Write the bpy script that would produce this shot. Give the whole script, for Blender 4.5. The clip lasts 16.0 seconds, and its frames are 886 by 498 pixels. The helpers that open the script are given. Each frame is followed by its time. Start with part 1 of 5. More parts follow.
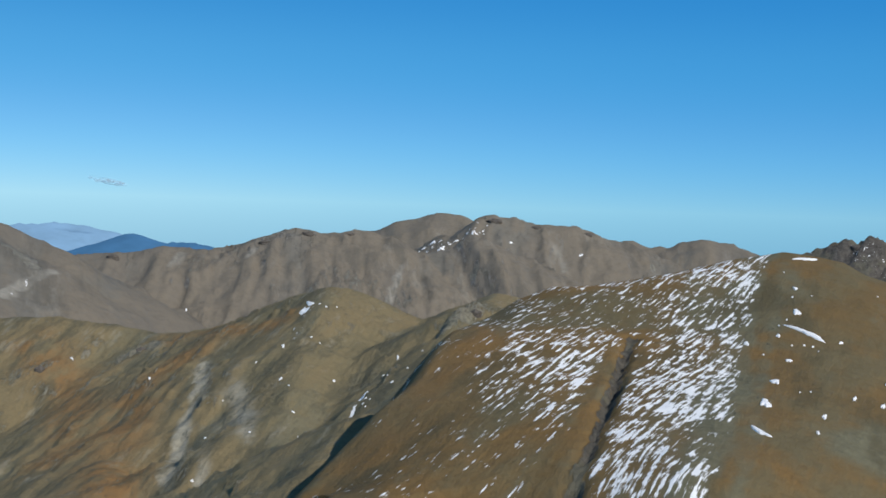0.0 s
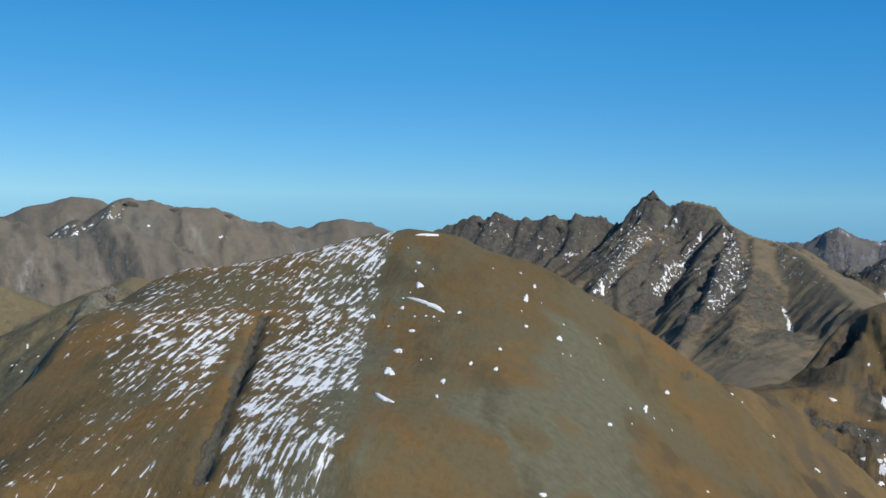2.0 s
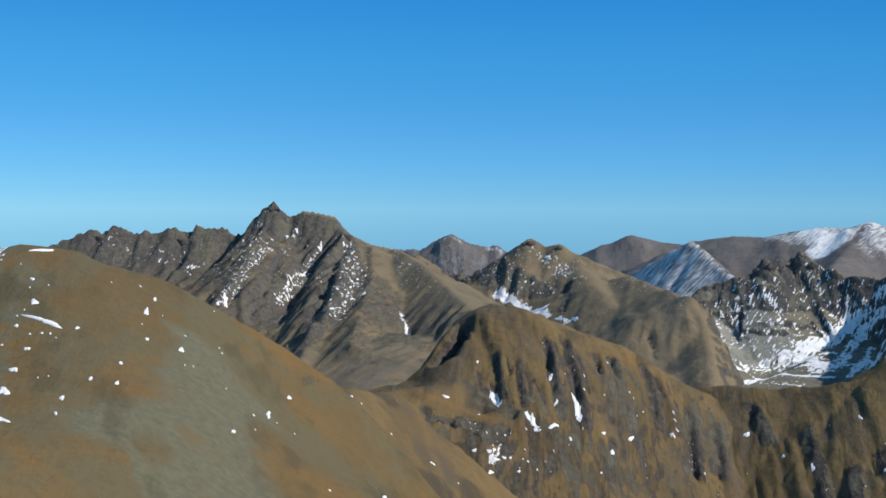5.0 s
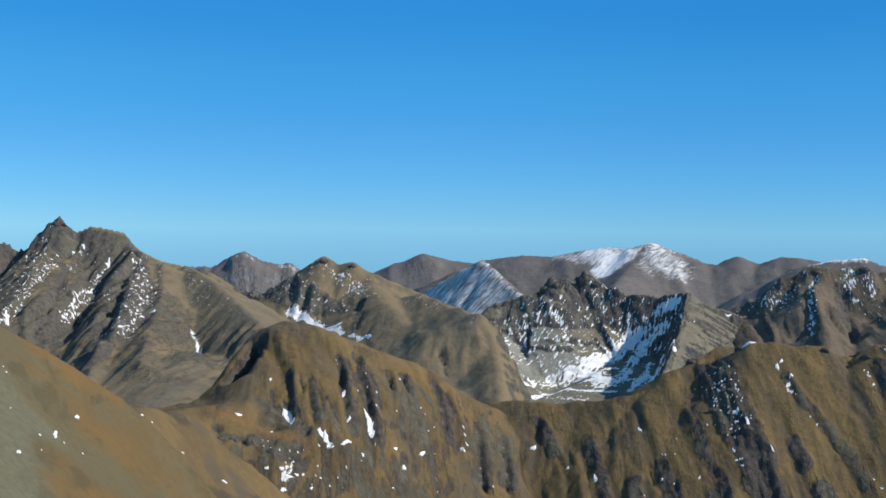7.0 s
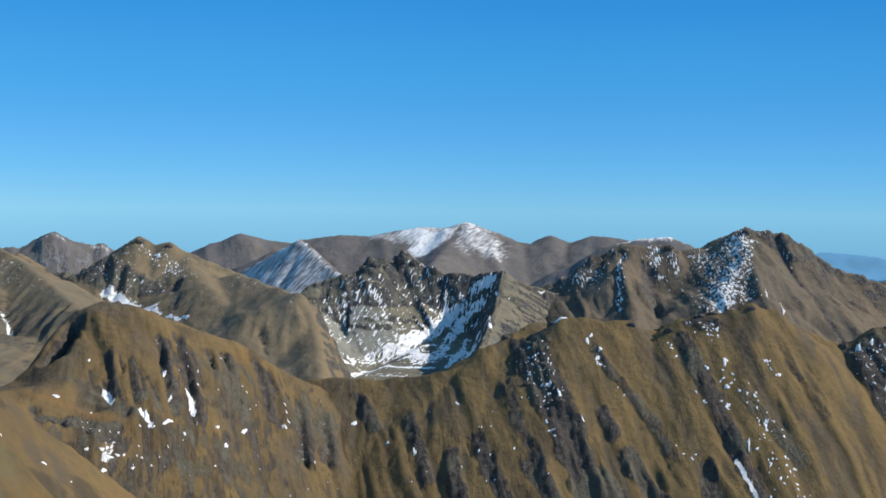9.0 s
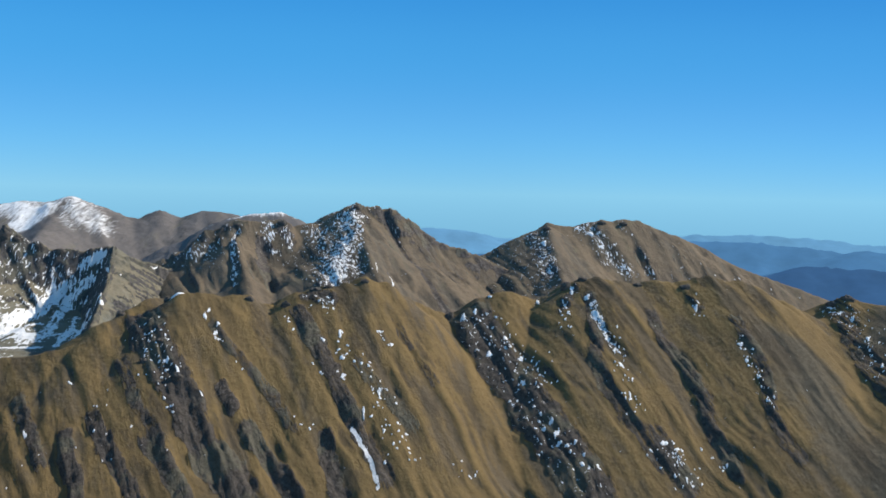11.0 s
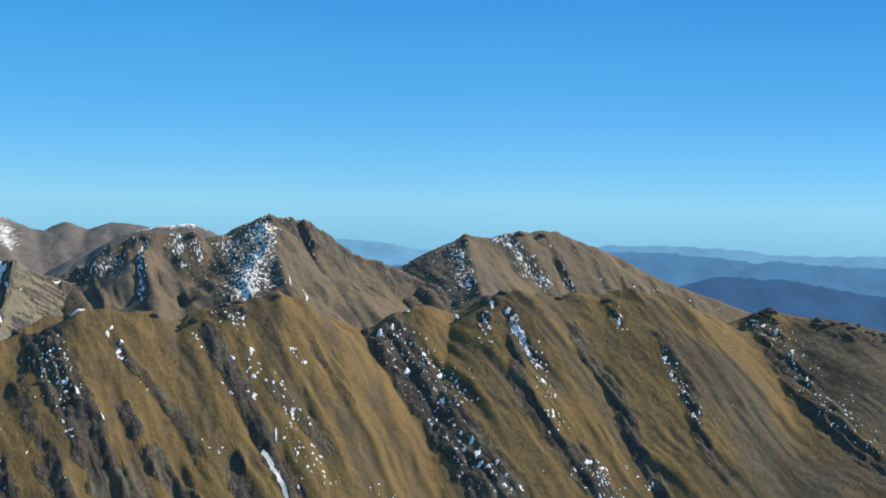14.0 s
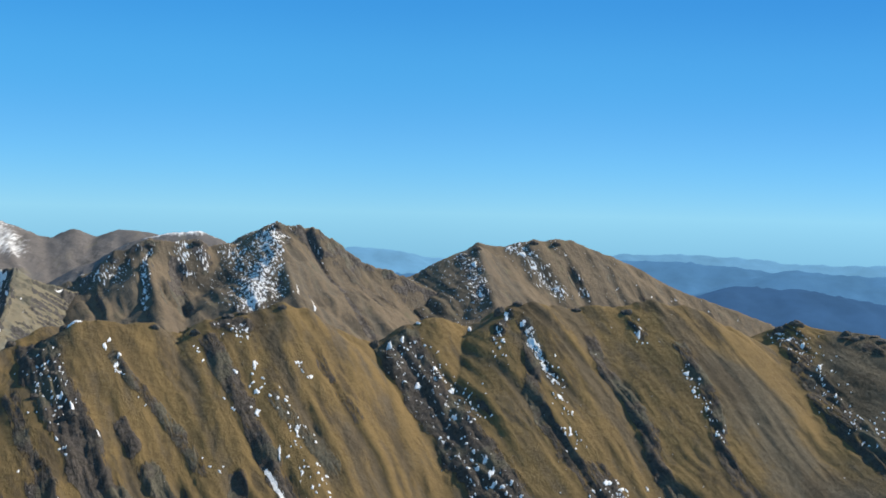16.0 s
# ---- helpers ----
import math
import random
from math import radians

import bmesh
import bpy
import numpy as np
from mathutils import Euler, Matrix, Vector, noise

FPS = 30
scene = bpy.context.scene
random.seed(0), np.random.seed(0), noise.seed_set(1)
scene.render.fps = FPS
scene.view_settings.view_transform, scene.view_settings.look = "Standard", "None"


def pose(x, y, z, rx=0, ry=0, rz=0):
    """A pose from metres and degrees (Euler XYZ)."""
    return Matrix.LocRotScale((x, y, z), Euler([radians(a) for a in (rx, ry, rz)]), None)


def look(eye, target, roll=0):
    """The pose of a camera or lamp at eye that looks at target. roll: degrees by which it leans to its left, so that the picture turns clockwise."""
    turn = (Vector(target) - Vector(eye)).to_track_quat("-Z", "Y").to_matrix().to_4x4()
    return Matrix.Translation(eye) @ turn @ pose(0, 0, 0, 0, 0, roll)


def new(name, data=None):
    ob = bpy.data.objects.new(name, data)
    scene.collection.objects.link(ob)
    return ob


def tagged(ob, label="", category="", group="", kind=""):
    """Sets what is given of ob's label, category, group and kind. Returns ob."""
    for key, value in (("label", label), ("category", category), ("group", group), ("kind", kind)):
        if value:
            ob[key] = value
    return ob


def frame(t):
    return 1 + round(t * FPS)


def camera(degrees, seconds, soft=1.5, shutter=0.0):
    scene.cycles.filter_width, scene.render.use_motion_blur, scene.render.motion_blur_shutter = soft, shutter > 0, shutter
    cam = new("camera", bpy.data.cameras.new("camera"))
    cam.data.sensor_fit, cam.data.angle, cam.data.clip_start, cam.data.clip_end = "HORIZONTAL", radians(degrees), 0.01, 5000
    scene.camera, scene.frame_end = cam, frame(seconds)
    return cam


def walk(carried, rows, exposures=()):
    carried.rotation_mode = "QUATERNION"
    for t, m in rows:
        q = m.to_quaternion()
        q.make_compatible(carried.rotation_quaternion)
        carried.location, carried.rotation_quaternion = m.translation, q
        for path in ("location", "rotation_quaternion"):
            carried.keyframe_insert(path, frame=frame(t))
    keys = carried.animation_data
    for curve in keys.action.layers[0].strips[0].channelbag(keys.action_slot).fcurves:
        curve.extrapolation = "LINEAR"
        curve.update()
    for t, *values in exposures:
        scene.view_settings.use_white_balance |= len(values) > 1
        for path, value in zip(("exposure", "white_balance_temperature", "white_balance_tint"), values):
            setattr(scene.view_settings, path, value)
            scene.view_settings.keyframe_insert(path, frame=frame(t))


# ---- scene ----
cam = camera(37.65, 16.0, soft=1.6)
PATH = [
    (0.0, pose(-0.0, 26.4, 0.0, 88.08, -1.87, 0.12)),
    (0.5, pose(1.6, 23.6, 0.0, 87.94, -1.67, -3.77)),
    (1.0, pose(2.6, 19.5, 0.0, 87.84, -1.40, -7.67)),
    (1.5, pose(3.4, 16.4, 0.0, 87.73, -1.16, -11.62)),
    (2.0, pose(3.7, 13.3, 0.0, 87.64, -1.00, -15.56)),
    (2.5, pose(4.2, 11.9, 0.0, 87.63, -0.83, -19.51)),
    (3.0, pose(3.8, 9.1, 0.0, 87.66, -0.70, -22.86)),
    (5.5, pose(-0.2, -0.3, -0.0, 88.74, -0.14, -34.06)),
    (6.0, pose(-0.0, -0.1, -0.0, 89.21, -0.30, -36.17)),
    (6.5, pose(-1.8, -2.3, -0.0, 89.22, -0.51, -38.54)),
    (7.0, pose(-5.1, -5.9, -0.0, 89.15, -0.69, -41.18)),
    (7.5, pose(-10.7, -11.2, -0.0, 88.98, -0.67, -43.71)),
    (8.0, pose(-13.4, -13.1, -0.0, 88.76, -0.73, -45.76)),
    (8.5, pose(-15.9, -14.5, -0.0, 88.55, -0.74, -47.50)),
    (9.0, pose(-18.7, -16.1, -0.0, 88.35, -0.70, -49.23)),
    (9.5, pose(-23.4, -17.9, -0.0, 88.17, -0.83, -52.50)),
    (10.0, pose(-26.2, -16.0, -0.0, 88.05, -1.25, -58.51)),
    (12.5, pose(-31.8, -11.6, -0.0, 87.14, -0.75, -69.95)),
    (13.0, pose(-23.0, -8.1, -0.0, 87.37, -0.90, -70.58)),
    (13.5, pose(-10.1, -3.6, -0.0, 87.73, -1.02, -70.40)),
    (14.0, pose(6.4, 2.3, 0.0, 88.09, -1.16, -70.12)),
    (14.5, pose(20.4, 7.5, 0.0, 88.34, -1.29, -69.87)),
    (15.0, pose(31.6, 11.7, 0.0, 88.44, -1.28, -69.65)),
    (15.5, pose(40.6, 15.2, 0.0, 88.44, -1.27, -69.47)),
    (16.0, pose(47.2, 17.5, 0.0, 88.42, -1.30, -69.59)),
]

walk(cam, PATH, exposures=[(0.0, -0.02, 6500, 10), (3.0, 0.03, 6450, 10), (5.5, 0.2, 6500, 10), (8.0, 0.3, 6600, 10), (10.0, 0.39, 6750, 10), (12.5, 0.54, 7100, 10), (16.0, 0.6, 7250, 10)])

# ---- world and sun ----
SUN_AZIMUTH, SUN_HEIGHT = 138.0, 36.5   # degrees clockwise from +y, degrees above the horizon
world = bpy.data.worlds.new("sky")
scene.world = world
world.use_nodes = True
wn, wl = world.node_tree.nodes, world.node_tree.links
sky = wn.new("ShaderNodeTexSky")
sky.sky_type = "NISHITA"
sky.sun_disc = False
sky.sun_elevation = radians(SUN_HEIGHT)
sky.sun_rotation = radians(SUN_AZIMUTH)
sky.altitude = 2400
sky.air_density, sky.dust_density, sky.ozone_density = 0.75, 0.0, 3.0
azure = wn.new("ShaderNodeMix")
azure.data_type = "RGBA"
azure.inputs[0].default_value = 0.58
azure.inputs[7].default_value = (0.20, 2.2, 5.6, 1.0)   # the clear blue of high, dry air
thin = wn.new("ShaderNodeMix")
thin.data_type, thin.blend_type = "RGBA", "MULTIPLY"
thin.inputs[0].default_value = 1.0
thin.inputs[7].default_value = (0.525, 0.90, 1.0, 1.0)
# the tint of the dry air fades out high above the horizon
height = wn.new("ShaderNodeSeparateXYZ")
wl.new(wn.new("ShaderNodeTexCoord").outputs["Generated"], height.inputs[0])
low = wn.new("ShaderNodeValToRGB")
stops = low.color_ramp.elements
for place, share in ((0.0, 0.48), (0.08, 0.63), (0.2, 0.80), (0.3, 0.66), (0.55, 0.3)):
    stop = stops[0] if place == 0.0 else stops[-1] if place == 0.55 else stops.new(place)
    stop.position, stop.color = place, (share, share, share, 1.0)
wl.new(height.outputs[2], low.inputs["Fac"])
wl.new(low.outputs[0], azure.inputs[0])
wl.new(sky.outputs[0], thin.inputs[6])
wl.new(thin.outputs[2], azure.inputs[6])
# paler at the horizon, deepest a little above it, and less saturated towards the zenith; deeper blue towards the east
DEEP = 4.5
def tint(source, stops):
    """A smooth multiplier of the sky's colour, by rows of (position, red, green, blue)."""
    node = wn.new("ShaderNodeValToRGB")
    node.color_ramp.interpolation = "EASE"
    for k, (place, *shade) in enumerate(stops):
        stop = node.color_ramp.elements[0] if k == 0 else node.color_ramp.elements[-1] if k == len(stops) - 1 else node.color_ramp.elements.new(place)
        stop.position, stop.color = place, (*(c / DEEP for c in shade), 1.0)
    wl.new(source, node.inputs["Fac"])
    return node.outputs[0]


def times(first, second, scale):
    node = wn.new("ShaderNodeVectorMath")
    node.operation = "MULTIPLY"
    wl.new(first, node.inputs[0])
    wl.new(second, node.inputs[1])
    grow = wn.new("ShaderNodeVectorMath")
    grow.operation = "SCALE"
    wl.new(node.outputs[0], grow.inputs[0])
    grow.inputs["Scale"].default_value = scale
    return grow.outputs[0]


turn = wn.new("ShaderNodeMath")
turn.operation = "ARCTAN2"
wl.new(height.outputs[0], turn.inputs[0])
wl.new(height.outputs[1], turn.inputs[1])
round_sky = wn.new("ShaderNodeMapRange")
round_sky.inputs["From Min"].default_value, round_sky.inputs["From Max"].default_value = -math.pi, math.pi
wl.new(turn.outputs[0], round_sky.inputs["Value"])
upward = tint(height.outputs[2], [(0.0, 1.20, 1.0, 0.96), (0.05, 1.15, 1.05, 1.0), (0.11, 1.0, 1.07, 1.0), (0.17, 0.78, 0.95, 0.96), (0.3, 1.1, 0.93, 0.88), (0.6, 2.3, 1.2, 0.95), (1.0, 2.3, 1.15, 0.9)])
eastward = tint(round_sky.outputs[0], [(0.0, 1.0, 0.95, 0.98), (0.25, 1.1, 1.02, 1.0), (0.44, 1.1, 1.02, 1.0), (0.54, 0.9, 0.98, 1.01), (0.605, 0.80, 0.91, 0.97), (0.66, 0.71, 0.84, 0.91), (0.695, 0.66, 0.79, 0.87), (0.75, 0.58, 0.72, 0.83), (0.88, 0.7, 0.78, 0.9), (1.0, 1.0, 0.95, 0.98)])
wl.new(times(times(azure.outputs[2], upward, DEEP), eastward, DEEP), wn["Background"].inputs[0])
wn["Background"].inputs[1].default_value = 0.12
sun = new("sun", bpy.data.lights.new("sun", "SUN"))
sun.data.energy, sun.data.angle, sun.data.color = 3.6, radians(0.53), (1.0, 0.94, 0.86)
a, e = radians(SUN_AZIMUTH), radians(SUN_HEIGHT)
sun.matrix_world = look((3000 * math.sin(a), 3000 * math.cos(a), 2500), (3000 * math.sin(a) - math.sin(a) * math.cos(e), 3000 * math.cos(a) - math.cos(a) * math.cos(e), 2500 - math.sin(e)))


# ---- materials ----
class Nodes:
    """A short way to write node trees."""

    def __init__(self, name):
        self.mat = bpy.data.materials.new(name)
        self.mat.use_nodes = True
        self.tree = self.mat.node_tree
        self.bsdf = self.tree.nodes["Principled BSDF"]

    def add(self, kind, **sockets):
        node = self.tree.nodes.new(kind)
        for key, value in sockets.items():
            self.put(node.inputs[key.replace("_", " ")], value)
        return node

    def put(self, socket, value):
        if isinstance(value, bpy.types.NodeSocket):
            self.tree.links.new(value, socket)
        else:
            socket.default_value = value

    def attr(self, name):
        node = self.tree.nodes.new("ShaderNodeAttribute")
        node.attribute_name = name
        return node.outputs["Fac"]

    def math(self, op, a, b=0.0, c=0.0):
        node = self.tree.nodes.new("ShaderNodeMath")
        node.operation = op
        for socket, value in zip(node.inputs, (a, b, c)):
            self.put(socket, value)
        return node.outputs[0]

    def ramp(self, value, lo, hi):
        node = self.tree.nodes.new("ShaderNodeMapRange")
        node.interpolation_type = "SMOOTHSTEP"
        for key, v in (("Value", value), ("From Min", lo), ("From Max", hi)):
            self.put(node.inputs[key], v)
        return node.outputs[0]

    def noise(self, vector, scale, detail=4.0, rough=0.6):
        """Noise spread over about 0 to 1."""
        flat = self.add("ShaderNodeTexNoise", Vector=vector, Scale=scale, Detail=detail, Roughness=rough).outputs[0]
        return self.math("MULTIPLY_ADD", flat, 2.2, -0.6)

    def xyz(self, x, y, z=0.0):
        return self.add("ShaderNodeCombineXYZ", X=x, Y=y, Z=z).outputs[0]

    def mix(self, fac, a, b):
        node = self.tree.nodes.new("ShaderNodeMix")
        node.data_type = "RGBA"
        for socket, value in ((node.inputs[0], fac), (node.inputs[6], a), (node.inputs[7], b)):
            self.put(socket, value)
        return node.outputs[2]


def rgb(r, g, b):
    return (r, g, b, 1.0)


def alpine(name, grass, dry, olive, rock, rust=(0.235, 0.132, 0.048), scree=(0.168, 0.160, 0.098), grain=1.0, snow_size=1.0, streak=0.3, bump=1.0, dust=0.0, heather=0.6):
    """Alpine ground: dry grass in two tones, olive turf, rock and scree, and old snow, by the surface's own fields
    rock and snow (0 to 1) and its run along the crest and down the slope."""
    n = Nodes(name)
    where = n.add("ShaderNodeNewGeometry")
    pos, up = where.outputs["Position"], n.add("ShaderNodeSeparateXYZ", Vector=where.outputs["Normal"]).outputs[2]
    along, down = n.attr("along"), n.attr("down")
    run = n.xyz(along, n.math("MULTIPLY", down, 0.22))
    big = n.noise(pos, 0.008 / grain, 4, 0.6)
    mid = n.noise(pos, 0.03 / grain, 5, 0.6)
    fine = n.noise(pos, 0.25 / grain, 5, 0.65)
    fibre = n.math("MULTIPLY_ADD", n.noise(run, 0.30 / grain, 4, 0.6), 0.3, n.math("MULTIPLY", n.noise(run, 0.07 / grain, 5, 0.6), 0.7))
    strip = n.noise(n.xyz(along, n.math("MULTIPLY", down, 0.16), 5.0), 0.035 / grain, 4, 0.55)
    # the two tones of the dry grass, golden on the ribs and darker between them
    tone = n.math("ADD", n.math("MULTIPLY", big, 0.5), n.math("ADD", n.math("MULTIPLY", strip, 0.35), n.math("MULTIPLY", fibre, 0.15)))
    tone = n.math("ADD", tone, n.math("MULTIPLY", n.attr("rib"), 0.3))
    col = n.mix(n.ramp(tone, 0.3, 0.7), rgb(*grass), rgb(*dry))
    # grey-olive turf and stony ground, mostly in the hollows, where its tone also paints shaded strips
    turf = n.math("ADD", n.math("MULTIPLY", mid, 0.3), n.math("ADD", n.math("MULTIPLY", strip, 0.45), n.math("MULTIPLY", fibre, 0.25)))
    turf = n.math("SUBTRACT", turf, n.math("MULTIPLY", n.attr("rib"), 0.34))
    col = n.mix(n.math("MULTIPLY", n.ramp(turf, 0.42, 0.68), 0.85), col, rgb(*olive))
    col = n.mix(n.math("MULTIPLY", n.ramp(fine, 0.4, 0.85), 0.25), col, rgb(*(c * 0.6 for c in grass)))
    col = n.mix(n.math("MULTIPLY", n.attr("rust"), n.ramp(n.math("ADD", n.math("MULTIPLY", mid, 0.6), n.math("MULTIPLY", fibre, 0.4)), 0.2, 0.6)), col, rgb(*rust))
    scree_mask = n.ramp(n.math("ADD", n.attr("scree"), n.math("ADD", n.math("MULTIPLY", mid, 0.5), n.math("MULTIPLY", fibre, 0.3))), 0.6, 1.25)
    col = n.mix(scree_mask, col, n.mix(fine, rgb(*(c * 0.8 for c in scree)), rgb(*(min(1, c * 1.2) for c in scree))))
    # dark heath and bare earth in patches drawn out down the slope
    heath = n.noise(n.xyz(along, n.math("MULTIPLY", down, 0.35), 3.0), 0.03 / grain, 6, 0.68)
    col = n.mix(n.math("MULTIPLY", n.ramp(heath, 0.62 - 0.1 * heather, 0.86 - 0.1 * heather), heather), col, rgb(*(c * 0.62 for c in olive)))
    stones = n.noise(n.xyz(along, n.math("MULTIPLY", down, 0.3), 9.0), 0.07 / grain, 6, 0.7)
    col = n.mix(n.math("MULTIPLY", n.ramp(stones, 0.62, 0.9), 0.4), col, rgb(*scree))
    # rock where the slope is steep or the field says so
    steep = n.ramp(up, 0.78, 0.62)
    ragged = n.math("ADD", n.math("MULTIPLY", mid, 0.4), n.math("MULTIPLY", n.noise(run, 0.4 / grain, 6, 0.75), 0.6))
    stony = n.math("ADD", n.math("MULTIPLY", n.attr("rock"), 0.75), n.math("MULTIPLY", steep, 0.35))
    stone_mask = n.ramp(n.math("SUBTRACT", n.math("ADD", stony, ragged), 1.0), -0.1, 0.1)
    stone = n.mix(fine, rgb(*(c * 0.55 for c in rock)), rgb(*(min(c * 1.5, 1) for c in rock)))
    stone = n.mix(n.math("MULTIPLY", n.ramp(mid, 0.5, 0.7), 0.3), stone, rgb(0.21, 0.20, 0.125))
    col = n.mix(stone_mask, col, stone)
    # old snow, in streaks down the slope
    drift = n.noise(n.xyz(n.attr("lee"), n.math("MULTIPLY", n.attr("drift"), streak)), 0.16 / snow_size, 5, 0.6)
    drift2 = n.noise(pos, 0.05 / snow_size, 3, 0.6)
    lying = n.math("ADD", n.math("MULTIPLY", drift, 0.7), n.math("MULTIPLY", drift2, 0.3))
    white = n.ramp(n.math("ADD", lying, n.attr("snow")), 1.10 - dust, 1.17 + dust)
    col = n.mix(white, col, rgb(0.93, 0.93, 0.92))
    n.put(n.bsdf.inputs["Base Color"], col)
    n.put(n.bsdf.inputs["Roughness"], n.math("SUBTRACT", 0.95, n.math("MULTIPLY", white, 0.3)))
    n.put(n.bsdf.inputs["Specular IOR Level"], 0.15)
    height = n.math("ADD", n.math("MULTIPLY", n.noise(pos, 0.12 / grain, 8, 0.7), 1.0), n.math("MULTIPLY", fibre, 1.2))
    height = n.math("MULTIPLY", height, n.math("ADD", 0.5, n.math("MULTIPLY", stone_mask, 1.3)))
    relief = n.add("ShaderNodeBump", Height=height, Distance=2.2 * grain * bump, Strength=0.55)
    n.put(n.bsdf.inputs["Normal"], relief.outputs[0])
    return n.mat


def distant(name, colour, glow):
    """Far hills: a plain backdrop of distance, blue haze painted as colour and glow."""
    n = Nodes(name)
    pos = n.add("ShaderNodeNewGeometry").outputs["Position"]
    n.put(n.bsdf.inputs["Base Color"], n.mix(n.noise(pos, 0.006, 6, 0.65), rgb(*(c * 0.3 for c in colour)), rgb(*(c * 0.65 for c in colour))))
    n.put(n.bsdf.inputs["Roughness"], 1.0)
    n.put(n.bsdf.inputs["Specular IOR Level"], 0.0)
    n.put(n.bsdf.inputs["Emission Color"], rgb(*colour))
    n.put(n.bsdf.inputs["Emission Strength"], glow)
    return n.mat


NEAR = alpine("near_alpine_turf", (0.154, 0.108, 0.049), (0.200, 0.122, 0.046), (0.142, 0.121, 0.067), (0.100, 0.092, 0.076), scree=(0.150, 0.140, 0.088), snow_size=0.27, streak=0.12, bump=1.1, dust=0.035)
# its dark scree colour also paints shade on the near ridge's eastern slopes
RIBBED = alpine("ribbed_alpine_turf", (0.152, 0.107, 0.052), (0.205, 0.140, 0.062), (0.122, 0.097, 0.066), (0.092, 0.079, 0.067), scree=(0.116, 0.098, 0.069), grain=1.1, snow_size=0.36, streak=0.5, bump=1.3, heather=0.75)
OLIVE = alpine("olive_alpine_turf", (0.200, 0.168, 0.096), (0.222, 0.176, 0.096), (0.188, 0.172, 0.110), (0.222, 0.206, 0.156), rust=(0.246, 0.146, 0.062), scree=(0.330, 0.304, 0.232), grain=0.8, bump=2.0, heather=0.8)
CRAG = alpine("craggy_mountain", (0.182, 0.146, 0.096), (0.226, 0.174, 0.106), (0.166, 0.144, 0.102), (0.108, 0.098, 0.085), grain=1.3, snow_size=0.45, streak=0.4)
DUSTED = alpine("snow_dusted_crag", (0.148, 0.119, 0.088), (0.180, 0.140, 0.096), (0.132, 0.115, 0.090), (0.110, 0.098, 0.089), grain=1.2, snow_size=0.36, streak=0.3, dust=0.03, bump=1.3, heather=0.8)
SCREE = alpine("cirque_rock_and_scree", (0.193, 0.179, 0.129), (0.205, 0.180, 0.127), (0.186, 0.185, 0.153), (0.088, 0.084, 0.080), scree=(0.257, 0.254, 0.214), grain=1.0, snow_size=0.45, streak=0.3)
# distance haze is mixed into these two base colours as a grey-mauve tint
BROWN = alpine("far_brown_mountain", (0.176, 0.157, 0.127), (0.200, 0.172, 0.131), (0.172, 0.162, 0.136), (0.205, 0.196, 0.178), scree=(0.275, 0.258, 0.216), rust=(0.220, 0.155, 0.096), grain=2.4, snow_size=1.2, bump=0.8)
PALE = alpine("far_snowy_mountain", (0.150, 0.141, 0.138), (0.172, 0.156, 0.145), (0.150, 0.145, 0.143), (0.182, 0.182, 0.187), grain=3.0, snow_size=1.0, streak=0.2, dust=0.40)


def plain(name, dark, light, size, rough):
    n = Nodes(name)
    pos = n.add("ShaderNodeNewGeometry").outputs["Position"]
    n.put(n.bsdf.inputs["Base Color"], n.mix(n.noise(pos, size, 6, 0.65), rgb(*dark), rgb(*light)))
    n.put(n.bsdf.inputs["Roughness"], rough)
    n.put(n.bsdf.inputs["Specular IOR Level"], 0.2)
    n.put(n.bsdf.inputs["Normal"], n.add("ShaderNodeBump", Height=n.noise(pos, size * 2, 6, 0.7), Distance=0.4, Strength=0.7).outputs[0])
    return n.mat


SNOW = plain("old_snow", (0.86, 0.86, 0.86), (0.95, 0.95, 0.94), 0.3, 0.6)
STONE = plain("dark_rock", (0.065, 0.057, 0.05), (0.16, 0.142, 0.12), 0.5, 0.9)


# ---- relief ----
def hashed(ix, iy, seed):
    h = (ix * 374761393 + iy * 668265263 + seed * 974634777) & 0x7FFFFFFF
    h = ((h ^ (h >> 13)) * 1274126177) & 0x7FFFFFFF
    return ((h ^ (h >> 16)) & 0xFFFF) / 32767.5 - 1.0


def value_noise(x, y, seed):
    """Smooth noise of unit cell, -1 to 1."""
    ix, iy = np.floor(x).astype(np.int64), np.floor(y).astype(np.int64)
    fx, fy = x - ix, y - iy
    fx, fy = fx * fx * fx * (fx * (fx * 6 - 15) + 10), fy * fy * fy * (fy * (fy * 6 - 15) + 10)
    a, b = hashed(ix, iy, seed), hashed(ix + 1, iy, seed)
    c, d = hashed(ix, iy + 1, seed), hashed(ix + 1, iy + 1, seed)
    return (a + (b - a) * fx) * (1 - fy) + (c + (d - c) * fx) * fy


def fractal(x, y, octaves, seed, rough=0.5):
    total, size, weight = 0.0, 1.0, 0.0
    for k in range(octaves):
        total = total + size * value_noise(x * 2**k + 17.3 * k, y * 2**k - 9.1 * k, seed + k)
        weight += size
        size *= rough
    return total / weight


def ridged(x, y, octaves, seed, rough=0.5):
    """Sharp ribs and round hollows between them, -1 to 1."""
    total, size, weight = 0.0, 1.0, 0.0
    for k in range(octaves):
        total = total + size * (1 - 2 * np.abs(value_noise(x * 2**k + 5.7 * k, y * 2**k + 3.3 * k, seed + k)))
        weight += size
        size *= rough
    return total / weight


def smooth(lo, hi, v):
    t = np.clip((v - lo) / (hi - lo), 0, 1)
    return t * t * (3 - 2 * t)


